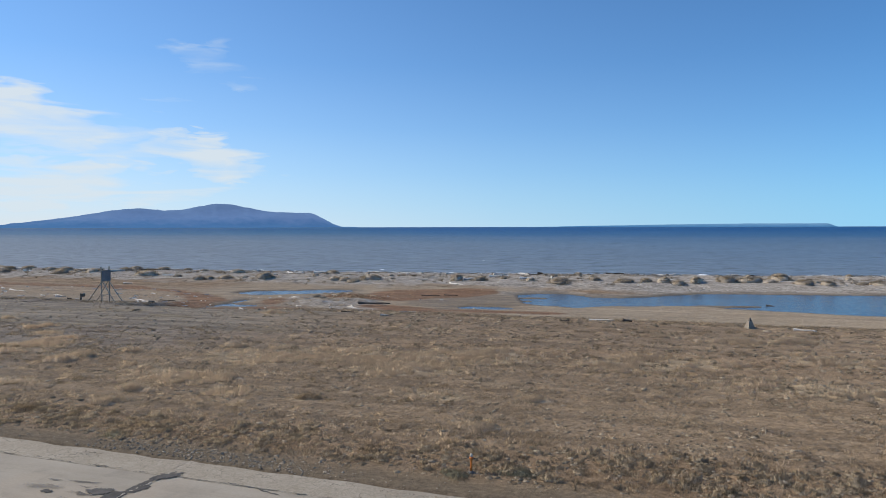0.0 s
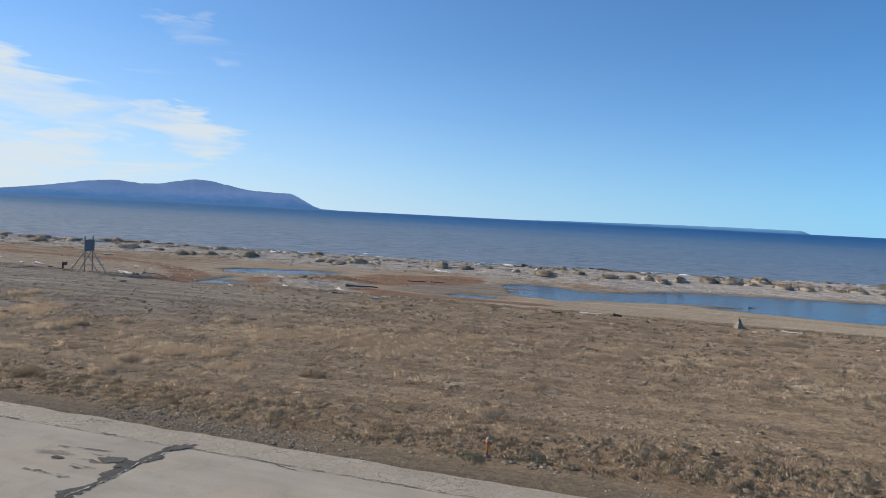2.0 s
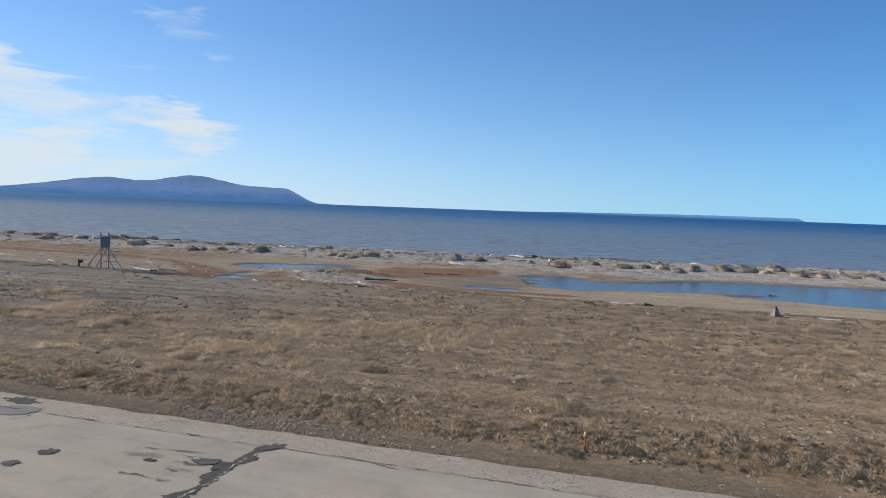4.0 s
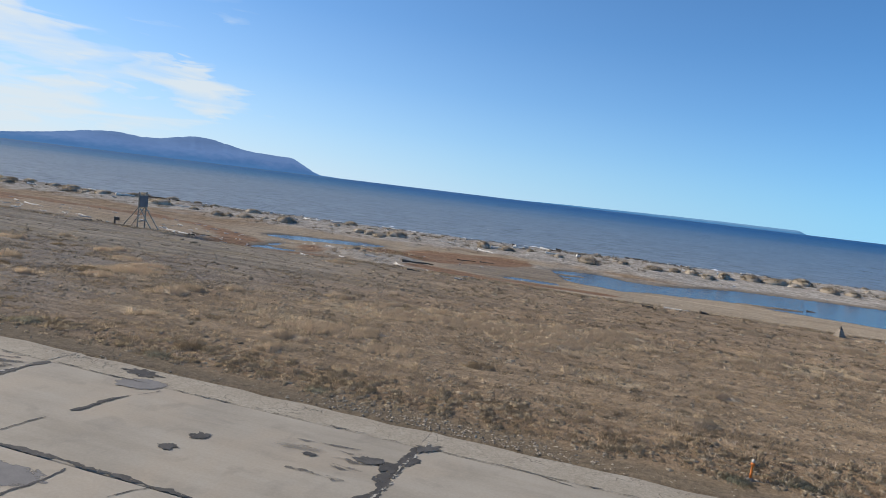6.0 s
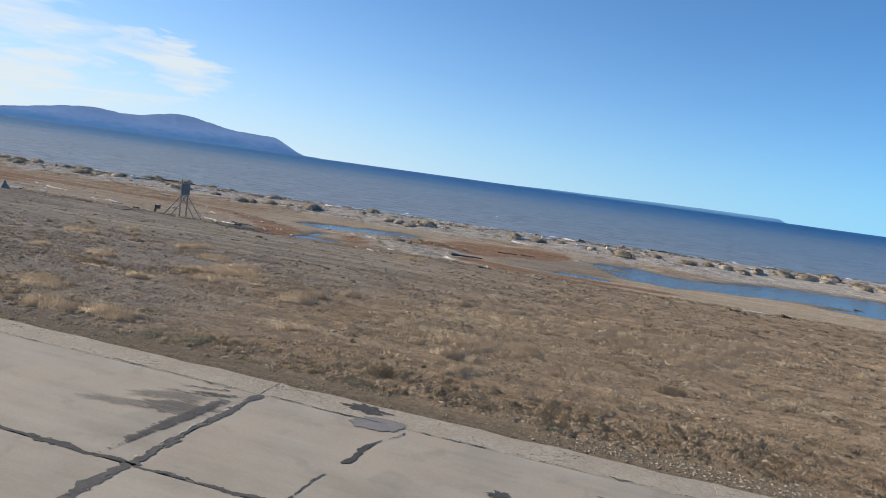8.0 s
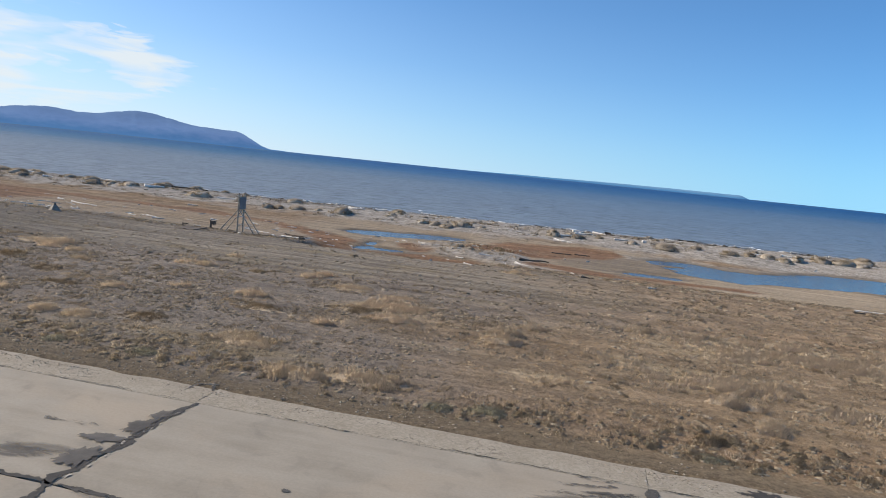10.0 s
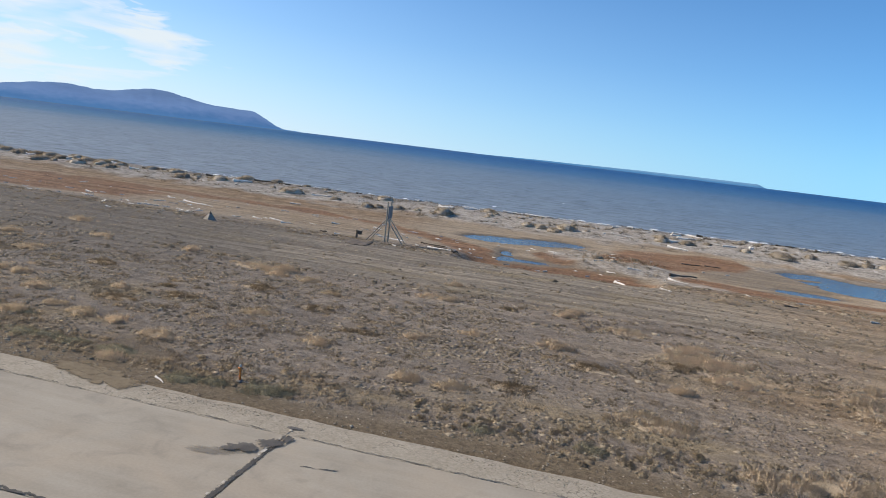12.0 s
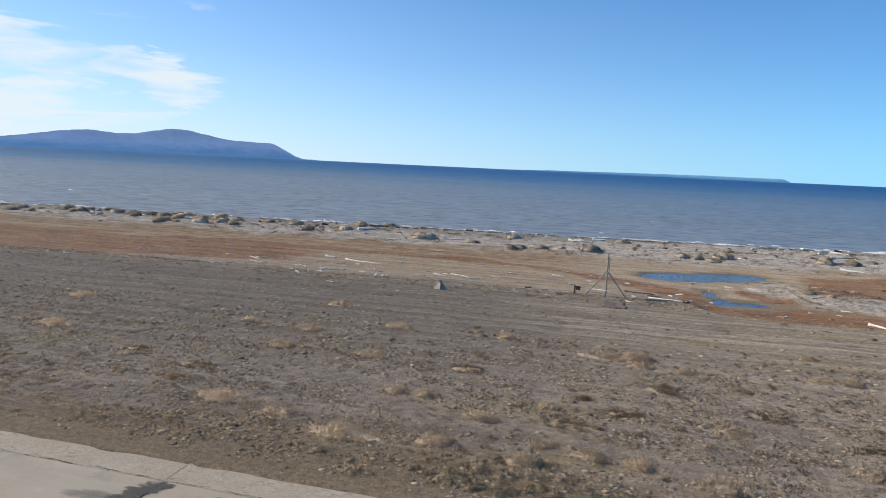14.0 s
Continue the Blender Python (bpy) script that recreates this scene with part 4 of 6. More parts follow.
# tar that ran out of the seams
for k, (x, y, rx, ry, seed, turn) in enumerate(((-15.18, -0.55, 0.13, 0.20, 51.3, -0.2), (-15.22, -1.05, 0.17, 0.34, 52.6, -0.1), (-15.42, -1.62, 0.34, 0.14, 53.1, 0.2), (-15.30, -2.25, 0.24, 0.34, 58.2, -0.2),
                                                (-22.44, 0.64, 0.13, 0.05, 54.8, 0.1), (-22.36, 0.2, 0.10, 0.11, 55.5, 0.4), (-22.55, -0.05, 0.22, 0.15, 56.9, 0.5), (-22.86, -0.35, 0.26, 0.15, 57.4, 0.5))):
    mend(x, y, rx, ry, seed, RUNOUT, turn, 0.55, 0.014 + 0.002 * k, "stain")
mend(-12.4, -2.1, 0.05, 0.04, 21.7, PATCH)
mend(-0.60, -1.22, 0.22, 0.11, 22.3, PATCH, 0.15, 0.5, 0.011)
mend(-0.28, -1.30, 0.16, 0.16, 23.9, PATCH, 0.4, 0.5, 0.011)
mend(-1.45, -1.45, 0.10, 0.05, 24.2, PATCH, 0.1, 0.6)
mend(0.02, -0.34, 0.20, 0.12, 25.1, PATCH, 0.9, 0.8, 0.018)
for x, y, rx, ry, seed, turn in ((-8.3, -1.3, 0.75, 0.35, 33.6, 0.3), (-16.2, -2.4, 0.6, 0.22, 36.2, 0.2)):
    mend(x, y, rx, ry, seed, SMEAR, turn, 0.3, 0.007, "stain")
STROKE = broken(weathered("dragged_tar", (0.060, 0.057, 0.052), (0.14, 0.130, 0.115), 6.0, 0.8, 0.0, "object", vary=0.2), 7.0, 0.46, 0.56, 0.0, (0.25, 1, 1), 0.75)
for seed, wide, u0, v0, u1, v1 in ((1, 0.10, -1.85, -1.52, -0.75, -1.38), (2, 0.16, -1.3, -1.62, -0.5, -1.55), (3, 0.14, -1.1, -1.85, -0.45, -1.8), (4, 0.2, -1.0, -2.1, -0.5, -2.1), (5, 0.12, -1.5, -2.5, -0.6, -2.5), (6, 0.10, -1.7, -1.75, -1.2, -1.72),
                                   (7, 0.16, -8.9, -1.15, -8.0, -0.95), (8, 0.14, -9.1, -1.5, -8.1, -1.35), (9, 0.10, -8.6, -0.85, -8.0, -0.75), (12, 0.12, -16.6, -2.3, -15.7, -2.2)):
    part("stain", ribbon([(u0, v0), (u1, v1)], wide, 500 + seed, 0.009, 0.5, 0.6), STROKE, runway)
DIRT = broken(weathered("washed_over_dirt", (0.12, 0.092, 0.056), (0.25, 0.200, 0.132), 7.0, 0.95, 0.02, "object", vary=0.1), 3.0, 0.38, 0.50, 0.5)
mend(-26.6, 1.15, 0.95, 0.36, 41.2, DIRT, -0.25, 0.5, 0.018, "dirt_patch")
mend(-27.3, 1.35, 0.7, 0.22, 42.8, DIRT, -0.05, 0.5, 0.020, "dirt_patch")


# ---------------------------------------------------------------- grass and stones
def grass_material(name, stops, lift=0.9):
    """Thin leaves that take the light as the rounded tuft they belong to does."""
    m, nt, bsdf = material(name)
    geo = nt.nodes.new("ShaderNodeNewGeometry")
    tone = calc(nt, "ADD", calc(nt, "MULTIPLY", attribute(nt, "tone"), 0.82), calc(nt, "MULTIPLY", geo.outputs["Random Per Island"], 0.14))
    c = ramp(nt, tone, stops)
    puff, turn, unit = nt.nodes.new("ShaderNodeAttribute"), nt.nodes.new("ShaderNodeVectorTransform"), nt.nodes.new("ShaderNodeVectorMath")
    puff.attribute_name = "puff"
    turn.vector_type, turn.convert_from, turn.convert_to = "NORMAL", "OBJECT", "WORLD"
    nt.links.new(puff.outputs["Vector"], turn.inputs[0])
    raised = nt.nodes.new("ShaderNodeVectorMath")
    nt.links.new(turn.outputs[0], raised.inputs[0])
    raised.inputs[1].default_value = (0, 0, lift)
    unit.operation = "NORMALIZE"
    nt.links.new(raised.outputs[0], unit.inputs[0])
    nt.nodes.remove(bsdf)
    dif, thin, both = nt.nodes.new("ShaderNodeBsdfDiffuse"), nt.nodes.new("ShaderNodeBsdfTranslucent"), nt.nodes.new("ShaderNodeMixShader")
    nt.links.new(c, dif.inputs["Color"])
    nt.links.new(c, thin.inputs["Color"])
    nt.links.new(unit.outputs[0], dif.inputs["Normal"])
    dif.inputs["Roughness"].default_value = 0.3
    both.inputs[0].default_value = 0.25
    nt.links.new(dif.outputs[0], both.inputs[1])
    nt.links.new(thin.outputs[0], both.inputs[2])
    nt.links.new(both.outputs[0], nt.nodes["Material Output"].inputs[0])
    return m


DRY = grass_material("dry_grass", [(0.0, (0.140, 0.112, 0.076)), (0.25, (0.28, 0.218, 0.146)), (0.55, (0.60, 0.487, 0.352)), (0.8, (0.79, 0.645, 0.490)), (1.0, (0.82, 0.610, 0.425))])
GREEN = grass_material("grey_green_weeds", [(0.0, (0.15, 0.150, 0.108)), (0.5, (0.31, 0.300, 0.222)), (1.0, (0.48, 0.455, 0.36))])


def blades(at, radius, tall, tone, count, wide, seed, spread=0.55, middle=None, reach=None):
    """Triangles of blades for many tufts. at (n, 3); radius, tall and tone per tuft; middle and reach of the clump that a tuft belongs to. Gives verts, faces, tones and the way out of the clump."""
    rng = np.random.default_rng(seed)
    n = len(at)
    a = rng.uniform(0, 2 * np.pi, (n, count))
    r = np.sqrt(rng.uniform(0, 1, (n, count)))
    base = at[:, None, :] + np.stack([np.cos(a) * r, np.sin(a) * r, np.zeros_like(r)], -1) * np.asarray(radius)[:, None, None]
    h = np.asarray(tall)[:, None] * rng.uniform(0.45, 1.0, (n, count)) * (1 - 0.4 * r)
    lean = spread * h * (0.35 + r) * rng.uniform(0.3, 1.2, (n, count))
    tip_a = a + rng.normal(0, 0.8, (n, count))
    tip = base + np.stack([np.cos(tip_a) * lean, np.sin(tip_a) * lean, h], -1)
    f = rng.uniform(0, np.pi, (n, count))
    half = np.stack([np.cos(f), np.sin(f), np.zeros_like(f)], -1) * wide * rng.uniform(0.3, 0.75, (n, count))[..., None]
    out = (base - (at if middle is None else middle)[:, None, :]) / np.asarray(radius if reach is None else reach)[:, None, None]
    out[..., 2] = 0.55
    out = np.repeat(out.reshape(-1, 3), 3, 0)
    base = base - np.array([0, 0, 0.012])
    verts = np.stack([base - half, base + half, tip], 2).reshape(-1, 3)
    tones = np.repeat(np.clip(np.asarray(tone)[:, None] + rng.normal(0, 0.045, (n, count)), 0, 1).ravel(), 3)
    return verts, np.arange(len(verts)).reshape(-1, 3), tones, out


def grass_mesh(name, data, mat):
    verts, faces, tones, out = data
    me = fast_mesh(name, verts, faces, mat)
    me.attributes.new("puff", "FLOAT_VECTOR", "POINT").data.foreach_set("vector", out.astype(np.float32).ravel())
    me.attributes.new("tone", "FLOAT", "POINT").data.foreach_set("value", tones.astype(np.float32))
    return me


def scatter(n, x0, x1, y0, y1, seed):
    rng = np.random.default_rng(seed)
    return rng.uniform(x0, x1, n), rng.uniform(y0, y1, n), rng


def meadow(name, n, x0, x1, y0, y1, seed, count, size, tall, label):
    x, y, rng = scatter(n, x0, x1, y0, y1, seed)
    z = zones(x, y)
    clump = fbm(x / 0.9, y / 0.55, 90, 3)
    drift = fbm(x / 4.5, y / 2.2, 95, 3)
    off = y - edge_y(x)
    rows = fbm(x / 9, (off + 0.02 * x) / 0.42, 97, 3)
    want = 0.8 * step(0.42, 0.62, 0.35 * clump + 0.30 * drift + 0.35 * rows) * (0.35 + 0.65 * z["gold"] + 0.25 * (1 - z["grey"]))
    want = want * (1 - 0.85 * z["track"]) * (1 - 0.6 * z["dark"]) * step(0.3, 1.0, off) * (1 - z["wet"]) * (1 - 0.55 * z["rust"])
    want = want * (1 - 0.92 * step(0.4, 0.9, z["sand"])) * step(2, 6, shore_y(x) - y)
    shrubs = step(0.7, 1.1, off) * step(3.0, 1.8, off) * step(0.40, 0.6, fbm(x / 1.6, y / 1.2, 99, 2))
    shrubs = shrubs * (0.15 + 0.85 * step(-26, -20, x))
    want = want * (1 - 0.7 * step(-22, -28, x) * step(2.6, 1.6, off + 0.8 * (drift - 0.5)))
    keep = rng.uniform(0, 1, n) < np.maximum(want, 0.4 * shrubs)
    x, y = x[keep], y[keep]
    pick = lambda w: w[keep]                                             # noqa: E731
    gold, grey, sh, dr, cl = pick(z["gold"]), pick(z["grey"]), pick(shrubs), pick(drift), pick(clump)
    tone = 0.27 + 0.22 * step(0.40, 0.64, dr) * (0.35 + 0.65 * gold) + 0.2 * pick(z["fluff"]) + 0.12 * (cl - 0.5) - 0.15 * grey - 0.02 * sh + 0.35 * (pick(rows) - 0.5) * gold + 0.16 * pick(z["pale"]) * (x > -20) - 0.06 * (y > 26) * (x < -20) + rng.normal(0, 0.09, len(x)) * (1 - 0.4 * gold)
    tone = np.where(rng.uniform(0, 1, len(x)) < 0.08, tone - 0.12, tone)
    k = rng.uniform(0.6, 1.25, len(x)) * (0.8 + 0.5 * step(0.45, 0.7, dr)) * (1 + 0.35 * sh)
    at = np.stack([x, y, height(x, y)], 1)
    me = grass_mesh(name, blades(at, size * k, 0.9 * tall * k, np.clip(tone, 0.02, 0.9), count, 0.10 * size, seed + 1, 1.0), DRY)
    tagged(new(name, me), label, "grass", kind="stuff")


meadow("short_grass", 112000, -62, 26, 0.9, 10.5, 11, 13, 0.075, 0.040, "short dry brown and straw-coloured grass in patchy tufts")
meadow("far_grass", 70000, -95, 42, 10.5, 30, 12, 8, 0.13, 0.10, "thin dry grass over gravelly ground")
meadow("marsh_grass", 30000, -105, 60, 30, 66, 13, 7, 0.20, 0.14, "sparse straw-coloured marsh grass")


def clumps(name, n, x0, x1, y0, y1, seed, label):
    """Knee-high at most: the clumps that stand out of the turf and cast shadows."""
    x, y, rng = scatter(n, x0, x1, y0, y1, seed)
    z = zones(x, y)
    off = y - edge_y(x)
    want = np.maximum(step(0.34, 0.66, fbm(x / 2.6, y / 1.5, 110, 3)), 0.5 * step(0.6, 1.0, off) * step(2.8, 1.8, off)) * (1 - 0.9 * z["track"]) * (1 - z["wet"]) * step(0.5, 1.2, off) * (1 - 0.8 * z["sand"]) * (1 - 0.55 * z["grey"]) * (1 - 0.5 * z["dark"]) * (1 - 0.7 * z["gold"] * step(1.5, 3.5, off))
    keep = rng.uniform(0, 1, n) < want
    x, y, grey, off = x[keep], y[keep], z["grey"][keep], off[keep]
    k = rng.lognormal(-0.1, 0.35, len(x))
    tone = np.clip(rng.normal(0.62, 0.14, len(x)) - 0.24 * grey - 0.12 * step(3.2, 1.8, off) * rng.uniform(0, 1, len(x)), 0.08, 0.95)
    tone = np.where(rng.uniform(0, 1, len(x)) < 0.10, tone * 0.55, tone)
    at = np.repeat(np.stack([x, y, height(x, y)], 1), 3, 0)
    at[:, 0] += rng.normal(0, 0.12, len(at)) * np.repeat(k, 3)
    at[:, 1] += rng.normal(0, 0.05, len(at)) * np.repeat(k, 3)
    k3 = np.repeat(k, 3) * rng.uniform(0.7, 1.1, len(at))
    me = grass_mesh(name, blades(at, 0.10 * k3, np.minimum(0.082 * k3, 0.2), np.repeat(tone, 3), 17, 0.010, seed + 1, 1.0, np.repeat(np.stack([x, y, height(x, y)], 1), 3, 0), 0.22 * np.repeat(k, 3)), DRY)
    tagged(new(name, me), label, "grass", kind="stuff")


clumps("grass_clumps", 17000, -64, 26, 1.2, 11, 14, "ankle-high clumps of dry straw grass casting small shadows")
clumps("far_clumps", 16000, -95, 42, 11, 29, 15, "scattered clumps of dry grass on gravelly ground")


CUSHION = grass_material("cushion_plants", [(0.0, (0.095, 0.078, 0.057)), (0.3, (0.19, 0.156, 0.112)), (0.6, (0.32, 0.265, 0.188)), (0.85, (0.52, 0.44, 0.33)), (1.0, (0.60, 0.50, 0.36))], 0.75)


def verge_shrubs(name, n, seed, label):
    """A row of low withered shrubs a step away from the concrete."""
    x, off, rng = scatter(n, -60, 22, 0.55, 2.6, seed)
    thick = step(0.42, 0.6, fbm(x / 1.3, off / 0.5, 230, 3)) * (0.12 + 0.88 * step(-29, -23, x)) * step(2.7, 1.7, off + 0.4 * (fbm(x / 3, off, 232) - 0.5))
    keep = rng.uniform(0, 1, n) < thick
    x, y = x[keep], edge_y(x[keep]) + off[keep]
    k = rng.lognormal(0, 0.3, len(x))
    tone = np.clip(rng.normal(0.82, 0.12, len(x)), 0.4, 1.0)
    at = np.stack([x, y, height(x, y)], 1)
    tagged(new(name, grass_mesh(name, blades(at, 0.11 * k, np.minimum(0.085 * k, 0.16), tone, 48, 0.011, seed + 1, 0.75), CUSHION)), label, "low shrubs", kind="stuff")


verge_shrubs("verge_shrubs", 1400, 41, "dull withered low shrubs in a row beside the concrete")


def cushions(name, n, x0, x1, y0, y1, seed, size, count, label, solid=0.8):
    """Low rounded cushions of withered herbs in loose drifts."""
    x, y, rng = scatter(n, x0, x1, y0, y1, seed)
    z = zones(x, y)
    off = y - edge_y(x)
    want = step(0.38, 0.62, 0.5 * fbm(x / 1.9, y / 1.1, 210, 3) + 0.5 * fbm(x / 0.5, y / 0.4, 211, 2)) * (1 - 0.75 * z["track"]) * (1 - z["wet"]) * (1 - 0.5 * z["rust"]) * step(0.35, 1.0, off) * (1 - 0.75 * z["gold"]) * (1 - 0.8 * z["dark"] * step(15, 19, y))
    keep = rng.uniform(0, 1, n) < want
    x, y, gold, off = x[keep], y[keep], z["gold"][keep], off[keep]
    n = len(x)
    r = size * rng.lognormal(0, 0.3, n)
    kind = rng.uniform(0, 1, n)
    tone = np.where(kind < 0.30, rng.normal(0.42, 0.06, n), np.where(kind < 0.66, rng.normal(0.56, 0.08, n), rng.normal(0.80, 0.08, n)))
    tone = np.clip(tone + 0.12 * gold + (0.30 if solid < 0.6 else 0.0), 0.0, 1.0)
    level = height(x, y)
    ring = np.arange(5) * 2 * np.pi / 5
    unit = np.concatenate([[(0, 0, 1.0)], np.stack([0.66 * np.cos(ring), 0.66 * np.sin(ring), np.full(5, 0.70)], 1), np.stack([np.cos(ring + 0.6), np.sin(ring + 0.6), np.full(5, -0.2)], 1)])
    p = unit[None] * rng.uniform(0.7, 1.25, (n, 11, 1)) * np.stack([r * rng.uniform(0.9, 1.6, n), r, r * rng.uniform(0.25, 0.45, n)], 1)[:, None] * solid
    body = p / r[:, None, None]
    body[..., 2] = np.maximum(body[..., 2] * 2, 0.6)
    p = p + np.stack([x, y, level], 1)[:, None]
    f = [(0, 1 + k, 1 + (k + 1) % 5) for k in range(5)]
    for k in range(5):
        f += [(1 + k, 6 + k, 1 + (k + 1) % 5), (1 + (k + 1) % 5, 6 + k, 6 + (k + 1) % 5)]
    faces = (np.array(f)[None] + 11 * np.arange(n)[:, None, None]).reshape(-1, 3)
    v, e, t, o = blades(np.stack([x, y, level + 0.2 * r], 1), 0.85 * r, 0.7 * r, tone, count, 0.009 + 0.05 * size, seed + 1, 0.8)
    soft = np.clip(np.repeat(tone, 11) + rng.normal(0, 0.08, 11 * n), 0, 1)
    data = np.concatenate([p.reshape(-1, 3), v]), np.concatenate([faces, e + 11 * n]), np.concatenate([soft, t]), np.concatenate([body.reshape(-1, 3), o])
    tagged(new(name, grass_mesh(name, data, CUSHION)), label, "low plants", kind="stuff")


def herb_clumps(name, n, x0, x1, y0, y1, seed, count, wide, label):
    """Hand-high clumps of withered herbs, a forearm wide, brown, grey and straw side by side."""
    x, y, rng = scatter(n, x0, x1, y0, y1, seed)
    z = zones(x, y)
    off = y - edge_y(x)
    want = step(0.36, 0.60, fbm(x / 2.4, y / 1.7, 250, 3)) * (1 - 0.8 * z["track"]) * (1 - z["wet"]) * (1 - z["rust"]) * (1 - 0.8 * z["sand"]) * step(0.5, 1.2, off) * (1 - 0.5 * z["dark"]) * (1 - 0.55 * z["gold"])
    keep = rng.uniform(0, 1, n) < want
    x, y, gold = x[keep], y[keep], z["gold"][keep]
    n = len(x)
    k = rng.lognormal(-0.1, 0.4, n)
    kind = rng.uniform(0, 1, n)
    straw = kind > 0.72 - 0.10 * gold
    tone = np.clip(np.where(kind < 0.3 - 0.1 * gold, rng.normal(0.34, 0.06, n), np.where(straw, rng.normal(0.74, 0.08, n), rng.normal(0.44, 0.08, n))), 0.02, 0.95)
    sub = 5
    at = np.repeat(np.stack([x, y, height(x, y)], 1), sub, 0)
    ks = np.repeat(k, sub)
    dx, dy = rng.normal(0, 0.11, len(at)) * ks, rng.normal(0, 0.075, len(at)) * ks
    middle = at.copy()
    at = np.stack([at[:, 0] + dx, at[:, 1] + dy, height(at[:, 0] + dx, at[:, 1] + dy)], 1)
    tall = np.minimum(0.085 * ks * np.exp(-(dx / (0.2 * ks)) ** 2), 0.17) * rng.uniform(0.7, 1.2, len(at))
    me = grass_mesh(name, blades(at, 0.07 * ks, tall, np.clip(np.repeat(tone, sub) + rng.normal(0, 0.06, len(at)), 0, 1), count, wide, seed + 1, 0.9, middle, 0.22 * ks), CUSHION)
    tagged(new(name, me), label, "low plants", kind="stuff")


def straw_drifts(name, n, seed, label):
    """Shin-high pale straw standing in loose drifts."""
    x, y, rng = scatter(n, -17, 18, 3, 21, seed)
    keep = rng.uniform(0, 1, n) < fluff(x, y) * (0.08 + 0.92 * step(0.46, 0.58, fbm(x / 0.7, y / 0.5, 262, 2)))
    x, y = x[keep], y[keep]
    k = rng.lognormal(0, 0.3, len(x))
    tone = np.clip(rng.normal(0.82, 0.08, len(x)), 0.4, 0.98)
    at = np.stack([x, y, height(x, y)], 1)
    me = grass_mesh(name, blades(at, 0.12 * k, np.minimum(0.15 * k, 0.24), tone, 34, 0.014, seed + 1, 0.85), DRY)
    tagged(new(name, me), label, "grass", kind="stuff")


straw_drifts("straw_drifts", 36000, 36, "loose drifts of pale standing straw in the brown field")
herb_clumps("herb_clumps", 3400, -62, 24, 1.2, 12, 33, 16, 0.014, "brown, grey and straw clumps of withered herbs on gravelly ground")
herb_clumps("far_herb_clumps", 5200, -95, 40, 12, 29, 34, 9, 0.028, "scattered brown and pale clumps of withered herbs")
cushions("verge_cushions", 1400, -36, 17, 1.15, 3.2, 35, 0.095, 60, "rounded grey and tan cushions of withered herbs along the verge", 0.45)
cushions("cushion_plants", 68000, -62, 26, 1.0, 11.5, 31, 0.048, 9, "low grey-brown cushions of withered herbs on gravelly ground")
cushions("far_cushions", 34000, -95, 42, 11.5, 30, 32, 0.080, 7, "small dark and pale cushions of withered herbs")


def stones(name, x, y, size, mat, seed, label, level=None):
    rng = np.random.default_rng(seed)
    n = len(x)
    o = np.array([(1, 0, 0), (0, 1, 0), (-1, 0, 0), (0, -1, 0), (0, 0, 0.62), (0, 0, -0.5)], float)
    f = np.array([(0, 1, 4), (1, 2, 4), (2, 3, 4), (3, 0, 4), (1, 0, 5), (2, 1, 5), (3, 2, 5), (0, 3, 5)])
    p = o[None] * rng.uniform(0.55, 1.3, (n, 6, 1)) * size[:, None, None]
    t = rng.uniform(0, 2 * np.pi, n)
    c, s = np.cos(t)[:, None], np.sin(t)[:, None]
    p = np.stack([p[..., 0] * c - p[..., 1] * s, p[..., 0] * s + p[..., 1] * c, p[..., 2]], -1)
    p = p + np.stack([x, y, (height(x, y) if level is None else level) + size * 0.15], 1)[:, None]
    me = fast_mesh(name, p.reshape(-1, 3), (f[None] + 6 * np.arange(n)[:, None, None]).reshape(-1, 3), mat)
    tagged(new(name, me), label, "stones", kind="stuff")


PEBBLE = weathered("pale_pebble", (0.19, 0.155, 0.112), (0.43, 0.365, 0.275), 9.0, 0.9, 0.0, "island", vary=0.45)
x, y, rng_np = scatter(6000, -62, 20, 0, 1, 21)
off = np.abs(rng_np.normal(0.18, 0.42, len(x))) + 0.02
keep = rng_np.uniform(0, 1, len(x)) < 0.12 + 0.88 * step(0.48, 0.68, fbm(x / 2.4, 0 * x, 23))
stones("edge_stones", x[keep], edge_y(x[keep]) + off[keep], rng_np.uniform(0.008, 0.028, keep.sum()) * (1 + 0.5 * (rng_np.uniform(0, 1, keep.sum()) > 0.95)), PEBBLE, 5, "pale broken stones scattered along the concrete edge")
x, y, rng_np = scatter(900, -3.6, 2.8, 0.06, 0.8, 26)
keep = rng_np.uniform(0, 1, len(x)) < step(1.0, 0.2, np.abs(x + 0.4) / 3.2) * step(0.85, 0.3, y)
stones("rubble", x[keep], edge_y(x[keep]) + y[keep], rng_np.uniform(0.012, 0.036, keep.sum()), PEBBLE, 8, "band of pale broken rubble beside the concrete")
x, y, rng_np = scatter(9000, -60, 18, 0, 1, 24)
keep = rng_np.uniform(0, 1, len(x)) < step(0.44, 0.62, fbm(x / 1.5, 0 * x, 29))
x = x[keep]
stones("concrete_chips", x, edge_y(x) - 0.16 - np.abs(rng_np.normal(0, 0.16, len(x))), rng_np.uniform(0.004, 0.017, len(x)), PEBBLE, 7, "small crumbs of broken concrete on the worn edge strip", np.full(len(x), 0.006))
GRAVEL = weathered("grey_gravel", (0.10, 0.090, 0.076), (0.38, 0.345, 0.29), 9.0, 0.9, 0.0, "island", vary=0.35)
x, y, rng_np = scatter(28000, -75, 20, 1.2, 24, 22)
g = zones(x, y)["grey"]
keep = rng_np.uniform(0, 1, len(x)) < 0.10 + 0.8 * g * step(0.40, 0.6, fbm(x / 3, y / 1.6, 27))
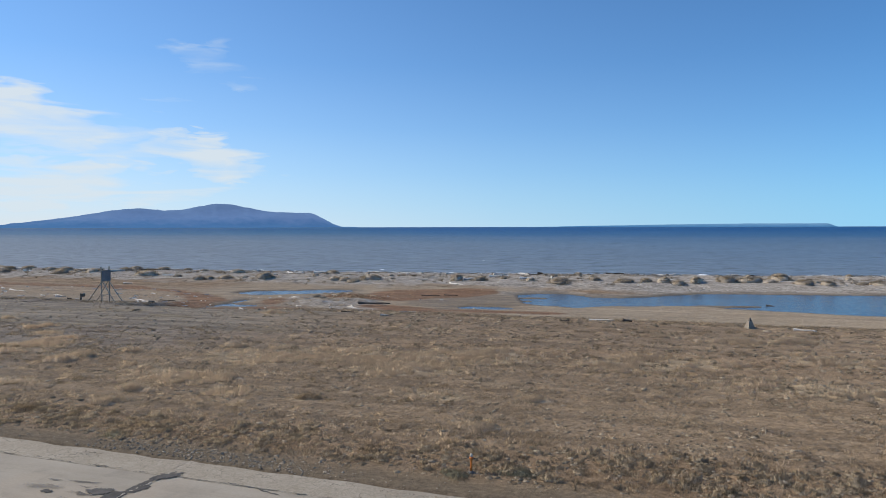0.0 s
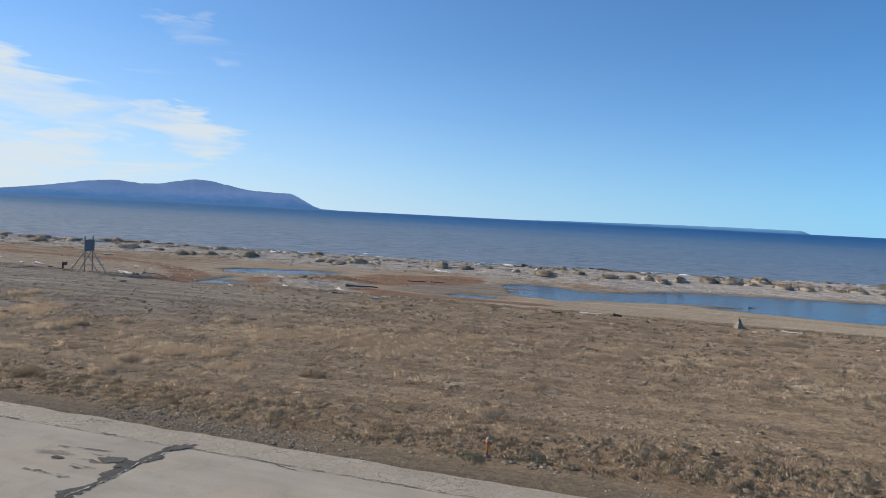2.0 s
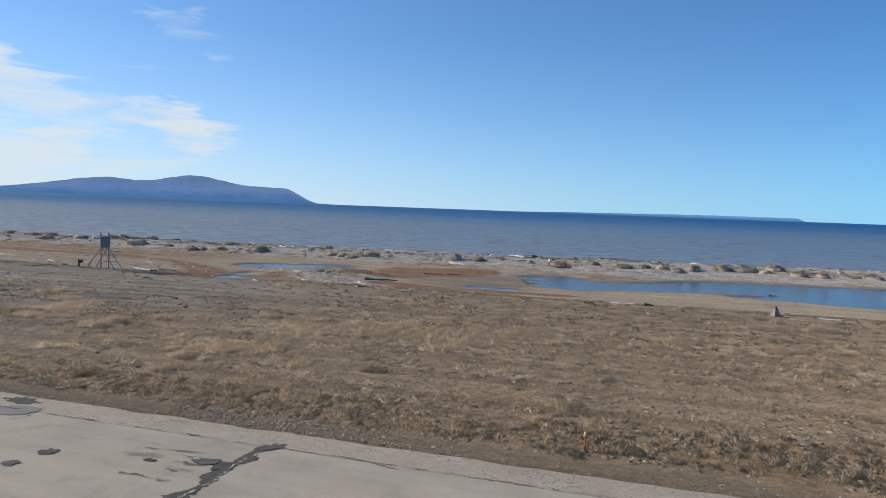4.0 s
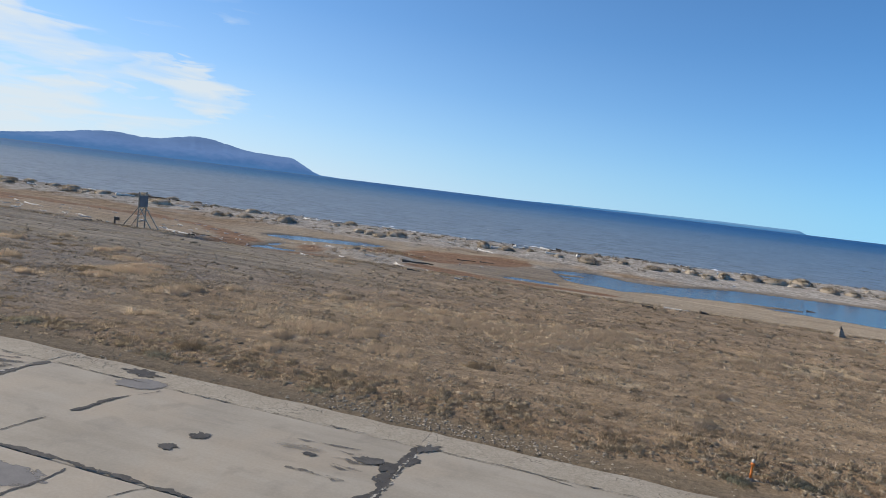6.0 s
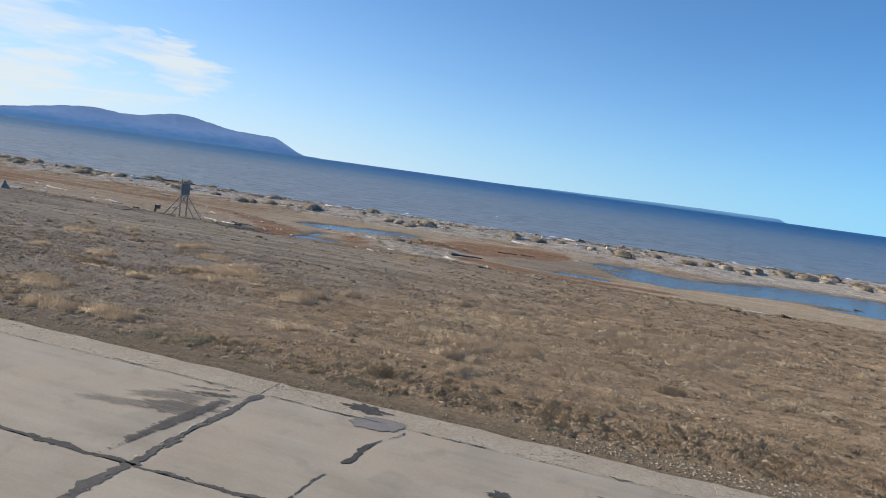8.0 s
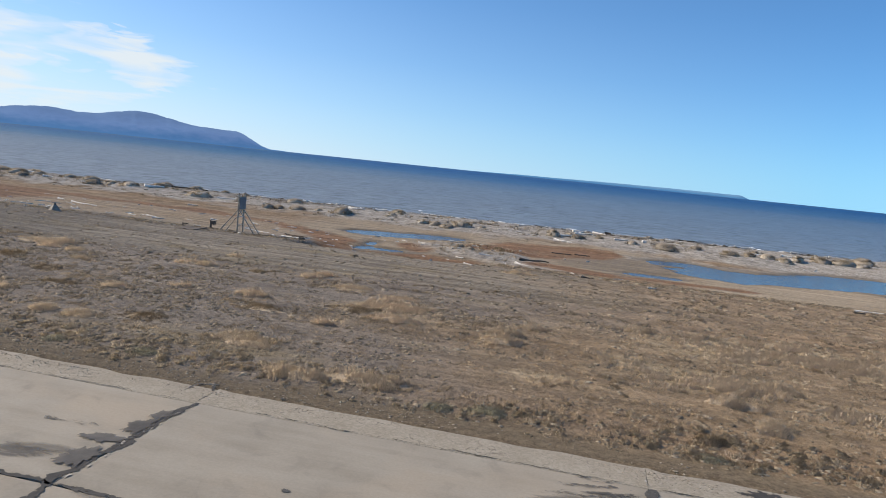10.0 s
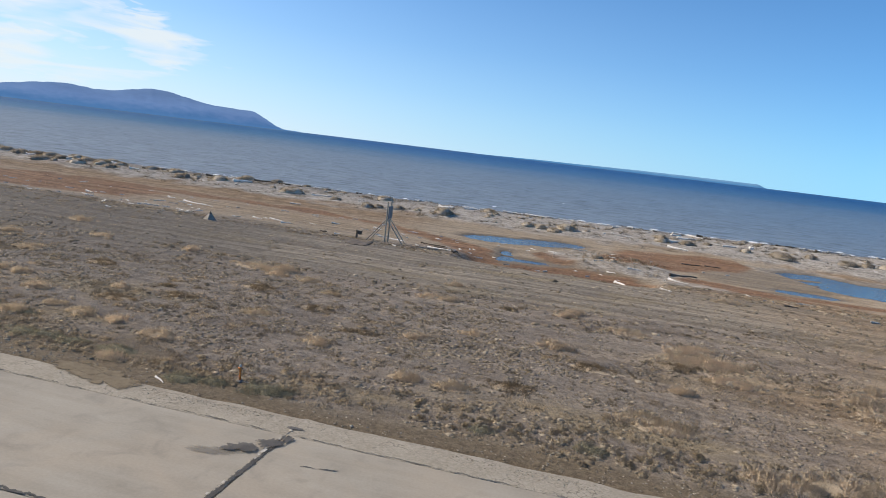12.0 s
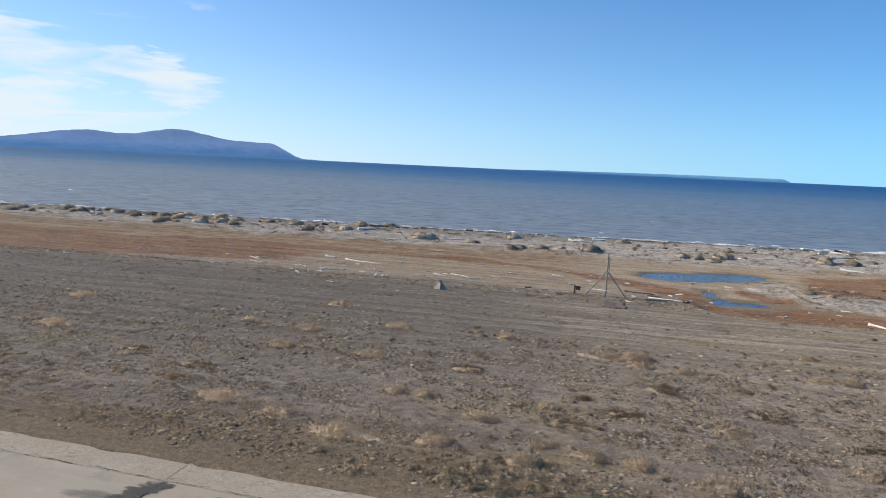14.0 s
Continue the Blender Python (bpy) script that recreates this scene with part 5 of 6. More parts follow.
stones("gravel", x[keep], y[keep], rng_np.uniform(0.008, 0.026, keep.sum()), GRAVEL, 6, "small grey gravel stones between dry tufts")


def brush(name, n, seed, label):
    x, y, rng = scatter(n, -112, 62, 49, 82, seed)
    keep = (rng.uniform(0, 1, n) < step(0.40, 0.62, fbm(x / 3.5, y / 2.2, 120, 3))) & (shore_y(x) - y > 2.2) & (pond_depth(x, y) < -4 - 3 * fbm(x / 5, y / 5, 122))
    x, y = x[keep], y[keep]
    k = 0.8 * rng.lognormal(0, 0.45, len(x))
    tone = np.clip(rng.normal(0.38, 0.14, len(x)), 0.08, 0.85)
    at = np.stack([x, y, height(x, y)], 1)
    me = grass_mesh(name, blades(at, 0.26 * k, np.minimum(0.30 * k, 0.6), tone, 16, 0.035, seed + 1, 0.9), CUSHION)
    tagged(new(name, me), label, "scrub", kind="stuff")


brush("beach_scrub", 5500, 17, "low brown and grey scrub over the sandy beach ridge")


def pool_scrub(name, n, seed, label):
    x, y, rng = scatter(n, -20.5, -10.5, 32, 44, seed)
    keep = rng.uniform(0, 1, n) < step(0.0, 0.5, oval(x, y, -15.3, 37.6, 4.4, 5.4, 0.2) + 1.2 * (fbm(x / 1.5, y / 1.5, 130) - 0.5))
    x, y = x[keep], y[keep]
    at = np.stack([x, y, height(x, y)], 1)
    me = grass_mesh(name, blades(at, np.full(len(x), 0.16), rng.uniform(0.08, 0.28, len(x)), np.clip(rng.normal(0.4, 0.22, len(x)), 0, 0.9), 12, 0.028, seed + 1, 0.9), DRY)
    tagged(new(name, me), label, "scrub", kind="stuff")


pool_scrub("mound_scrub", 700, 18, "grey scrub on a sandy mound between the pools")
THATCH = weathered("matted_dead_grass", (0.24, 0.190, 0.130), (0.50, 0.400, 0.280), 9.0, 0.95, 0.03, "object", vary=0.15)
WEEDBED = weathered("leaf_litter", (0.085, 0.078, 0.050), (0.19, 0.172, 0.112), 9.0, 0.95, 0.03, "object", vary=0.15)


# single tufts: (x, y, width, height, tone)
def grass_tuft(x, y, wide, tall, tone, seed, mat=DRY, name="grass_tuft", label="", flat=0.45):
    rng = np.random.default_rng(seed)
    n = max(8, int(40 * wide))
    px = rng.normal(0, 0.36, n) * wide
    py = rng.normal(0, 0.36, n) * wide * flat
    at = np.stack([px, py, height(x + px, y + py) - ground_z(x, y)], 1)
    k = np.exp(-(px / wide) ** 2 * 1.6) * rng.uniform(0.65, 1.1, n)
    bm = bmesh.new()
    bmesh.ops.create_grid(bm, x_segments=12, y_segments=8, size=1)
    here = np.array([v.co[:2] for v in bm.verts]) * (wide * 0.85, wide * 0.85 * max(flat, 0.3))
    levels = height(x + here[:, 0], y + here[:, 1]) - ground_z(x, y)
    for v, (u, w), level in zip(bm.verts, here.tolist(), levels.tolist()):
        r = math.hypot(v.co.x, v.co.y)
        v.co = Vector((u, w, level + 0.4 * tall * max(0, 1 - r) * (1 + noise.noise((u * 9, w * 9, seed))) - 0.02 * r))
    ob = part(name, bm, THATCH if mat is DRY else WEEDBED, None, "", True)
    ob.location = (x, y, ground_z(x, y))
    me = grass_mesh("grass", blades(at, 0.10 * k + 0.05, (1.5 if mat is DRY else 1.0) * tall * k, np.clip(tone + (0.13 if tone > 0.4 else 0.0) + rng.normal(0, 0.07, n), 0, 1), 46, 0.010, seed + 7, 0.7), mat)
    leaves = tagged(new("grass", me), kind="stuff")
    leaves.parent = ob
    return tagged(ob, label, "grass tuft" if mat is DRY else "weeds", "tall tufts on the field" if mat is DRY else "green weeds by the runway")


PALE_TUFT, OLIVE_TUFT, ORANGE_TUFT, DARK_TUFT = ("tall bleached tuft of dry straw grass", "low olive-yellow clump of dense dry grass", "dry orange-tan grass tuft on gravelly ground", "dark withered brown clump of low weeds")
for k, (x, y, wide, tall, tone) in enumerate((
        (-10.45, 8.4, 0.7, 0.30, 0.62), (-15.2, 6.6, 0.4, 0.24, 0.95), (-22.0, 12.7, 0.5, 0.26, 0.66), (-9.75, 9.8, 0.6, 0.24, 0.6), (-13.9, 9.8, 1.2, 0.24, 0.92), (-14.5, 10.7, 0.9, 0.22, 0.85),
        (-16.3, 4.3, 1.0, 0.17, 0.50), (-17.8, 13.7, 0.6, 0.25, 0.9), (-6.6, 11.4, 0.6, 0.22, 0.6), (-0.25, 5.35, 0.45, 0.2, 0.3), (-37.0, 4.6, 0.6, 0.17, 0.74), (-35.1, 4.1, 1.3, 0.2, 0.52),
        (-34.8, 7.2, 0.6, 0.18, 0.6), (-34.0, 7.1, 0.5, 0.2, 0.58), (-32.35, 5.9, 0.6, 0.24, 0.68), (-30.8, 7.3, 0.35, 0.24, 0.66), (-32.8, 14.2, 0.6, 0.25, 0.78), (-29.4, 13.1, 1.3, 0.22, 0.7),
        (-28.3, 13.0, 0.8, 0.32, 0.88), (-22.7, 12.7, 0.8, 0.22, 0.8), (-26.4, 7.1, 0.7, 0.15, 0.5), (-36.6, 10.2, 0.8, 0.2, 0.55), (-39.6, 10.2, 0.8, 0.2, 0.52), (-48.0, 9.7, 0.9, 0.2, 0.6),
        (-39.6, 12.5, 0.6, 0.2, 0.5), (-36.9, 14.2, 0.8, 0.2, 0.6), (-50.5, 14.0, 0.9, 0.22, 0.62), (-24.0, 5.5, 0.5, 0.22, 0.7), (-30.8, 4.8, 0.4, 0.15, 0.45), (-26.9, 12.1, 0.6, 0.2, 0.6),
        (-22.4, 15.7, 0.5, 0.22, 0.62), (-31.05, 3.8, 0.7, 0.2, 0.5), (-29.7, 4.5, 0.6, 0.2, 0.52), (-28.5, 12.9, 0.9, 0.24, 0.82), (-18.4, 8.8, 0.45, 0.28, 0.85), (-21.4, 4.0, 0.4, 0.2, 0.75),
        (-14.2, 11.2, 1.0, 0.2, 0.86), (-13.7, 8.2, 0.9, 0.24, 0.84), (-16.1, 12.1, 1.2, 0.18, 0.62), (-15.9, 3.9, 0.9, 0.18, 0.56), (-10.5, 7.4, 0.8, 0.28, 0.7), (-14.1, 2.3, 1.1, 0.24, 0.60),
        (-12.7, 2.6, 1.2, 0.25, 0.62), (-18.1, 8.8, 0.5, 0.24, 0.68), (-20.3, 4.0, 0.7, 0.16, 0.55), (-21.4, 4.1, 0.6, 0.16, 0.6), (-5.0, 6.2, 0.8, 0.24, 0.66), (-5.2, 4.9, 0.9, 0.22, 0.62),
        (-4.85, 3.35, 0.5, 0.2, 0.7), (-2.0, 10.5, 1.3, 0.2, 0.64), (-4.8, 3.6, 0.5, 0.16, 0.55), (-3.7, 6.9, 0.7, 0.2, 0.62), (0.9, 11.3, 1.4, 0.2, 0.66), (3.2, 13.0, 1.4, 0.2, 0.62),
        (-6.2, 2.3, 0.5, 0.16, 0.25), (5.4, 6.8, 0.8, 0.14, 0.6), (2.5, 12.4, 1.4, 0.2, 0.64), (0.6, 8.7, 1.0, 0.2, 0.66), (1.1, 9.6, 1.2, 0.22, 0.62), (4.6, 4.0, 0.7, 0.14, 0.58),
        (11.75, 18.6, 1.2, 0.22, 0.7), (8.5, 19.1, 0.9, 0.2, 0.6), (13.6, 18.8, 1.0, 0.26, 0.66), (-19.0, 4.7, 0.9, 0.13, 0.18), (-17.2, 7.3, 1.1, 0.12, 0.15), (-15.0, 9.0, 1.2, 0.12, 0.18), (-25.3, 8.6, 0.9, 0.12, 0.15),
        (-33.4, 9.8, 0.8, 0.13, 0.18), (-27.8, 9.9, 0.9, 0.12, 0.16), (-40.8, 7.2, 0.9, 0.12, 0.2), (-23.4, 7.0, 0.7, 0.13, 0.15), (-30.2, 6.2, 0.9, 0.12, 0.2),
        (-33.1, 4.2, 0.64, 0.20, 0.72), (-28.7, 4.4, 0.44, 0.18, 0.90), (-30.0, 8.4, 0.38, 0.12, 0.20), (-38.8, 5.1, 0.85, 0.22, 0.82), (-28.3, 12.2, 0.61, 0.20, 0.92), (-27.2, 3.9, 0.70, 0.21, 0.66), (-29.0, 7.5, 0.61, 0.12, 0.20), (-40.7, 6.0, 0.40, 0.12, 0.20), (-43.5, 8.2, 0.62, 0.12, 0.20), (-42.3, 12.9, 0.60, 0.20, 0.62), (-40.4, 17.3, 0.87, 0.22, 0.60), (-25.6, 10.7, 0.44, 0.18, 0.50), (-27.1, 2.1, 0.52, 0.19, 0.66), (-18.1, 13.1, 0.63, 0.20, 0.88), (-20.6, 8.8, 0.52, 0.19, 0.78), (-21.9, 7.5, 0.61, 0.20, 0.74), (-20.0, 12.8, 0.47, 0.12, 0.20), (-11.0, 21.8, 1.10, 0.22, 0.66))):
    label = DARK_TUFT if tone < 0.35 else OLIVE_TUFT if tone < 0.56 else PALE_TUFT if tone < 0.75 else ORANGE_TUFT
    grass_tuft(x, y, wide, tall, tone, 400 + k, DRY, "grass_tuft", label)
for k, (x, y, wide, tall, tone) in enumerate(((-25.3, 1.75, 0.6, 0.16, 0.5), (-23.6, 2.0, 0.8, 0.22, 0.45), (-24.7, 1.9, 0.5, 0.15, 0.35), (-11.1, 1.75, 0.45, 0.16, 0.85), (-10.2, 1.95, 0.6, 0.15, 0.8), (-17.4, 2.2, 0.6, 0.14, 0.6),
                                              (4.85, 1.15, 0.4, 0.14, 0.5), (-19.4, 2.1, 0.4, 0.14, 0.7), (-6.3, 1.45, 0.4, 0.13, 0.7), (-27.3, 2.6, 0.7, 0.13, 0.55), (-2.6, 1.3, 0.4, 0.12, 0.6), (-32.3, 2.7, 0.5, 0.13, 0.5), (5.9, 1.5, 0.6, 0.12, 0.45), (-31.8, 2.4, 0.4, 0.12, 0.2), (-31.4, 2.35, 0.35, 0.12, 0.2), (-30.8, 3.8, 0.5, 0.13, 0.3), (-29.7, 2.6, 0.7, 0.14, 0.6), (-29.2, 2.7, 0.6, 0.13, 0.6), (-28.5, 2.6, 0.7, 0.13, 0.5))):
    grass_tuft(x, y, wide, tall, tone, 700 + k, GREEN, "weed_clump", "grey-green leafy weeds growing beside the concrete edge")


# ---------------------------------------------------------------- dune hummocks on the beach ridge
def hummock_thing(seed, wide, tall, mound_mat):
    rng = np.random.default_rng(seed)
    root = new("grass_hummock")
    bm = bmesh.new()
    bmesh.ops.create_icosphere(bm, subdivisions=2, radius=1)
    for v in bm.verts:
        k = 1 + 0.35 * noise.noise(v.co * 1.7 + Vector((seed, 0, 0))) + 0.15 * noise.noise(v.co * 5 + Vector((0, seed, 0)))
        v.co = Vector((v.co.x * wide * 0.5 * k, v.co.y * wide * 0.42 * k, max(v.co.z, -0.25) * tall * 0.62 * k))
    part("mound", bm, mound_mat, root, "", True)
    n = 60
    px, py = rng.normal(0, 0.26, n) * wide, rng.normal(0, 0.2, n) * wide
    pz = tall * 0.52 * np.sqrt(np.maximum(0.02, 1 - (px / (wide * 0.55)) ** 2 - (py / (wide * 0.48)) ** 2)) - 0.05
    tone = rng.uniform(0.04, 0.55, n)
    me = grass_mesh("grass", blades(np.stack([px, py, pz], 1), np.full(n, 0.16), tall * 0.42 * rng.uniform(0.6, 1.2, n), tone + 0.42, 14, 0.035, seed + 3, 0.9), CUSHION)
    ob = new("grass", me)
    ob.parent = root
    return root


MOUND = weathered("matted_dune_grass", (0.25, 0.212, 0.162), (0.48, 0.412, 0.325), 4.0, 0.95, 0.05, "object", vary=0.45)
kinds = [hummock_thing(s, 1.5, 0.62, MOUND) for s in (1, 2, 3, 4, 5)]
for ob in kinds:
    tagged(ob, "rounded hummock of dry brown dune grass on sand", "grass hummock", "hummocks on the beach ridge")
rng = random.Random(8)
spots = [(-10, 55.2, 1.6, 0.75), (-7.6, 55.5, 1.3, 0.5), (-2.5, 55.2, 0.95, 0.4), (0.4, 54.6, 2.4, 0.6), (-5.5, 57.1, 0.9, 0.35), (6.4, 56, 2.0, 0.55), (8.4, 57, 1.4, 0.55), (10, 57, 1.4, 0.55), (11.3, 56.2, 1.5, 0.55),
         (13, 58, 1.3, 0.6), (15.9, 60.9, 2.4, 0.8), (18.3, 61.5, 2.6, 0.75), (19.8, 61.2, 1.9, 0.5), (21.5, 65, 2.4, 0.85), (22.6, 59.5, 2.0, 0.6), (24.6, 59.4, 1.4, 0.5), (27.9, 60.9, 1.2, 0.35), (3.6, 57.1, 1.1, 0.45),
         (-18.7, 53.7, 2.0, 0.75), (-22.2, 52.7, 1.4, 0.4), (-21.1, 52.5, 1.3, 0.45), (-19.8, 51.9, 1.6, 0.4), (-30.2, 52.2, 1.8, 0.7), (-34.8, 52.1, 1.7, 0.55), (-37.4, 51, 1.5, 0.55), (-36.5, 51.6, 1.15, 0.45),
         (-32.8, 52.7, 0.8, 0.3), (-26.3, 56.2, 0.8, 0.3), (-27.1, 62.2, 1.6, 0.6), (-46.1, 53.3, 2.2, 0.75), (-38.0, 59, 1.6, 0.6), (-16.2, 37.0, 0.7, 0.3), (-15.3, 36.1, 0.6, 0.25)]
while len(spots) < 230:
    x = rng.uniform(-112, 58)
    s = float(shore_y(np.array([x]))[0])
    y = rng.uniform(51.5, s - 7.5)
    if x > -3 and y < 57 + 0.05 * x:
        continue
    if vnoise(x / 6, y / 4, 88) < rng.uniform(0.25, 0.75):
        continue
    size = rng.choice((0.4, 0.5, 0.65, 0.8) if -39 < x < 29 else (0.5, 0.6, 0.75, 0.9, 1.1, 1.4, 1.7))
    spots.append((x, y, size, 0.36 * size))
for k, (x, y, wide, tall) in enumerate(spots):
    m = Matrix.Translation((x, y, ground_z(x, y) - 0.03)) @ Matrix.Rotation(rng.uniform(0, 6.28), 4, "Z")
    if k < len(kinds):
        ob = kinds[k]
        ob.matrix_basis = m
    else:
        ob = copy_thing(kinds[k % len(kinds)], m)
    ob.scale = (wide / 1.5 * rng.uniform(0.95, 1.15), wide / 1.5 * rng.uniform(0.85, 1.1), tall / 0.5)


# ---------------------------------------------------------------- driftwood
WOOD = weathered("bleached_driftwood", (0.42, 0.395, 0.355), (0.80, 0.77, 0.715), 3.0, 0.85, 0.01, "object", (6, 6, 0.7), 0.2)
DARKWOOD = weathered("dark_wet_driftwood", (0.060, 0.050, 0.040), (0.17, 0.14, 0.11), 3.0, 0.9, 0.02, "object", (6, 6, 0.7), 0.3)


def log_mesh(seed):
    """A tapering, slightly bent trunk of length 1 along x, with a root swelling."""
    rng = random.Random(seed)
    bm = bmesh.new()
    rows = 9
    prev = None
    for k in range(rows):
        t = k / (rows - 1)
        r = (0.5 - 0.28 * t) * (1 + 0.25 * noise.noise((t * 3, seed, 0))) * (1.35 if k == 0 else 1)
        cy, cz = 0.9 * noise.noise((t * 1.4, seed * 2.1, 4)) * math.sin(t * math.pi), 0.25 * noise.noise((t * 2, seed, 9))
        ring = [bm.verts.new((t - 0.5, cy + r * math.cos(a), cz + r * math.sin(a))) for a in (2 * math.pi * j / 8 + rng.uniform(-0.1, 0.1) for j in range(8))]
        if prev:
            for j in range(8):
                bm.faces.new((prev[j], prev[(j + 1) % 8], ring[(j + 1) % 8], ring[j]))
        else:
            bm.faces.new(ring[::-1])
        prev = ring
    bm.faces.new(prev)
    bmesh.ops.recalc_face_normals(bm, faces=bm.faces)
    me = bpy.data.meshes.new("driftwood_log")
    bm.to_mesh(me)
    bm.free()
    me.polygons.foreach_set("use_smooth", [True] * len(me.polygons))
    return me


LOGS = []
for seed in range(6):
    for mat in (WOOD, DARKWOOD):
        me = log_mesh(seed)
        me.materials.append(mat)
        LOGS.append(me)


def lay_log(x, y, long, thick, turn, seed, dark=False):
    me = LOGS[2 * (seed % 6) + (1 if dark else 0)]
    ob = new("driftwood_log", me)
    dx, dy = math.cos(turn) * long * 0.45, math.sin(turn) * long * 0.45
    z0, z1 = ground_z(x - dx, y - dy), ground_z(x + dx, y + dy)
    ob.matrix_basis = Matrix.Translation((x, y, ground_z(x, y) + thick * 0.3)) @ Matrix.Rotation(turn, 4, "Z") @ Matrix.Rotation(-max(-0.12, min(0.12, math.atan2(z1 - z0, long * 0.9))), 4, "Y")
    ob.scale = (long, thick, thick)
    tagged(ob, "dark weathered driftwood log lying on the ground" if dark else "sun-bleached white driftwood log lying on the ground", "driftwood", "driftwood on the shore")


for k, (x, y, long, thick, turn, dark) in enumerate((
        (-46.6, 37.3, 3.4, 0.13, -0.36, 0), (-49.6, 38.4, 1.1, 0.16, -0.5, 0), (-53.8, 34.4, 1.0, 0.15, -0.4, 0), (-39.9, 33.8, 1.0, 0.13, -0.5, 0), (-38.6, 34.2, 1.5, 0.13, -0.5, 0), (-37.4, 33.2, 0.8, 0.12, 0.5, 0),
        (-40.8, 32.6, 0.6, 0.1, 0.1, 0), (-61.6, 25.4, 0.5, 0.12, 0.2, 0), (-43.1, 22.6, 0.4, 0.1, -0.2, 0), (-35.4, 37.4, 0.6, 0.12, 0.1, 0), (-32.3, 38.0, 0.8, 0.13, -0.5, 0), (-25.7, 29.6, 2.2, 0.10, -0.45, 0), (-24.8, 28.8, 0.4, 0.2, 0.4, 1),
        (-27.0, 33.2, 1.8, 0.10, -0.2, 1), (-29.4, 33.0, 1.2, 0.1, -0.3, 0), (-30.6, 33.6, 0.8, 0.1, -0.2, 0), (-26.2, 31.6, 0.9, 0.1, -0.3, 1), (-32.6, 30.2, 0.4, 0.1, 0.3, 0), (-33.6, 30.4, 0.4, 0.12, 0.1, 1), (-31.6, 27.0, 0.3, 0.12, 0.1, 1),
        (-15.05, 29.2, 1.25, 0.16, -0.95, 0), (-11.4, 32.9, 1.6, 0.10, -0.75, 0), (-13.6, 22.7, 0.6, 0.09, -0.7, 0), (-25.6, 1.5, 0.35, 0.04, -0.6, 0), (-10.8, 35.4, 2.4, 0.17, 0.65, 1), (-15.5, 32.7, 0.6, 0.10, -0.5, 0), (-14.0, 34.4, 0.9, 0.10, 0.3, 0), (-11.7, 33.5, 0.9, 0.08, -1.0, 0),
        (-13.7, 36.6, 0.5, 0.08, -0.36, 0), (-15.2, 38.0, 0.5, 0.12, -0.2, 0), (-16.2, 35.6, 0.7, 0.09, 0.2, 0),
        (-9.0, 51.4, 1.9, 0.17, -0.6, 0), (-4.8, 22.2, 0.4, 0.11, 0.3, 0), (-7.7, 24.0, 0.7, 0.10, 0.3, 1), (6.0, 25.6, 1.3, 0.11, -0.2, 0), (7.3, 25.3, 0.45, 0.2, 0.3, 1), (14.9, 22.6, 0.9, 0.10, -0.3, 0), (4.4, 22.8, 0.5, 0.12, 0.0, 1), (17.2, 43.9, 0.8, 0.2, -0.3, 1),
        (-42.7, 46.6, 0.9, 0.15, 0.3, 0), (-5.0, 67.0, 2.2, 0.26, -1.0, 0), (10.5, 61.5, 2.0, 0.16, -0.3, 0), (-9.0, 43.4, 1.6, 0.12, 0.2, 1), (-7.4, 44.0, 1.2, 0.10, 0.1, 1), (-23.2, 27.2, 1.3, 0.10, -0.6, 0), (-17.4, 42.6, 1.0, 0.12, 0.1, 0))):
    lay_log(x, y, long, thick, turn, k, bool(dark))
rng = random.Random(15)
for k in range(210):
    x = rng.uniform(-110, 62)
    s = float(shore_y(np.array([x]))[0])
    near = rng.random() < 0.7
    y = s - rng.uniform(0.3, 3.5) if near else rng.uniform(53, s - 3)
    if x > -3 and y < 58 + 0.05 * x:
        y = s - rng.uniform(0.3, 3.5)
    lay_log(x, y, rng.choice((0.6, 0.9, 1.3, 1.8, 2.6)) * (1.1 if near else 0.8), rng.uniform(0.14, 0.34), rng.gauss(0.08, 0.35), k, rng.random() < 0.15)


def sticks(name, n, x0, x1, y0, y1, seed, label):
    """Splinters and short sticks of bleached wood, too many to pick apart."""
    rng = np.random.default_rng(seed)
    x, y = rng.uniform(x0, x1, n), rng.uniform(y0, y1, n)
    keep = (rng.uniform(0, 1, n) < step(0.42, 0.62, fbm(x / 5, y / 3.5, 140, 2))) & (height(x, y) > POND + 0.04)
    x, y = x[keep], y[keep]
    n = len(x)
    long, thick, turn = rng.lognormal(-1.1, 0.45, n), rng.uniform(0.025, 0.07, n), rng.normal(0, 0.7, n)
    box = np.array([(sx, sy, sz) for sz in (0, 1) for sy in (-0.5, 0.5) for sx in (-0.5, 0.5)], float)
    p = box[None] * np.stack([long, thick, thick], 1)[:, None] * rng.uniform(0.7, 1.1, (n, 8, 1))
    c, s = np.cos(turn)[:, None], np.sin(turn)[:, None]
    p = np.stack([p[..., 0] * c - p[..., 1] * s + x[:, None], p[..., 0] * s + p[..., 1] * c + y[:, None], p[..., 2] + height(x, y)[:, None]], -1)
    f = np.array([(0, 2, 3, 1), (4, 5, 7, 6), (0, 1, 5, 4), (2, 6, 7, 3), (0, 4, 6, 2), (1, 3, 7, 5)])
    me = fast_mesh(name, p.reshape(-1, 3), (f[None] + 8 * np.arange(n)[:, None, None]).reshape(-1, 4), WOOD)
    tagged(new(name, me), label, "driftwood", kind="stuff")


sticks("marsh_splinters", 300, -64, -4, 26, 42, 61, "bleached splinters of driftwood strewn over the marsh edge")
sticks("beach_splinters", 700, -110, 60, 53, 78, 62, "bleached driftwood splinters strewn over the beach ridge")


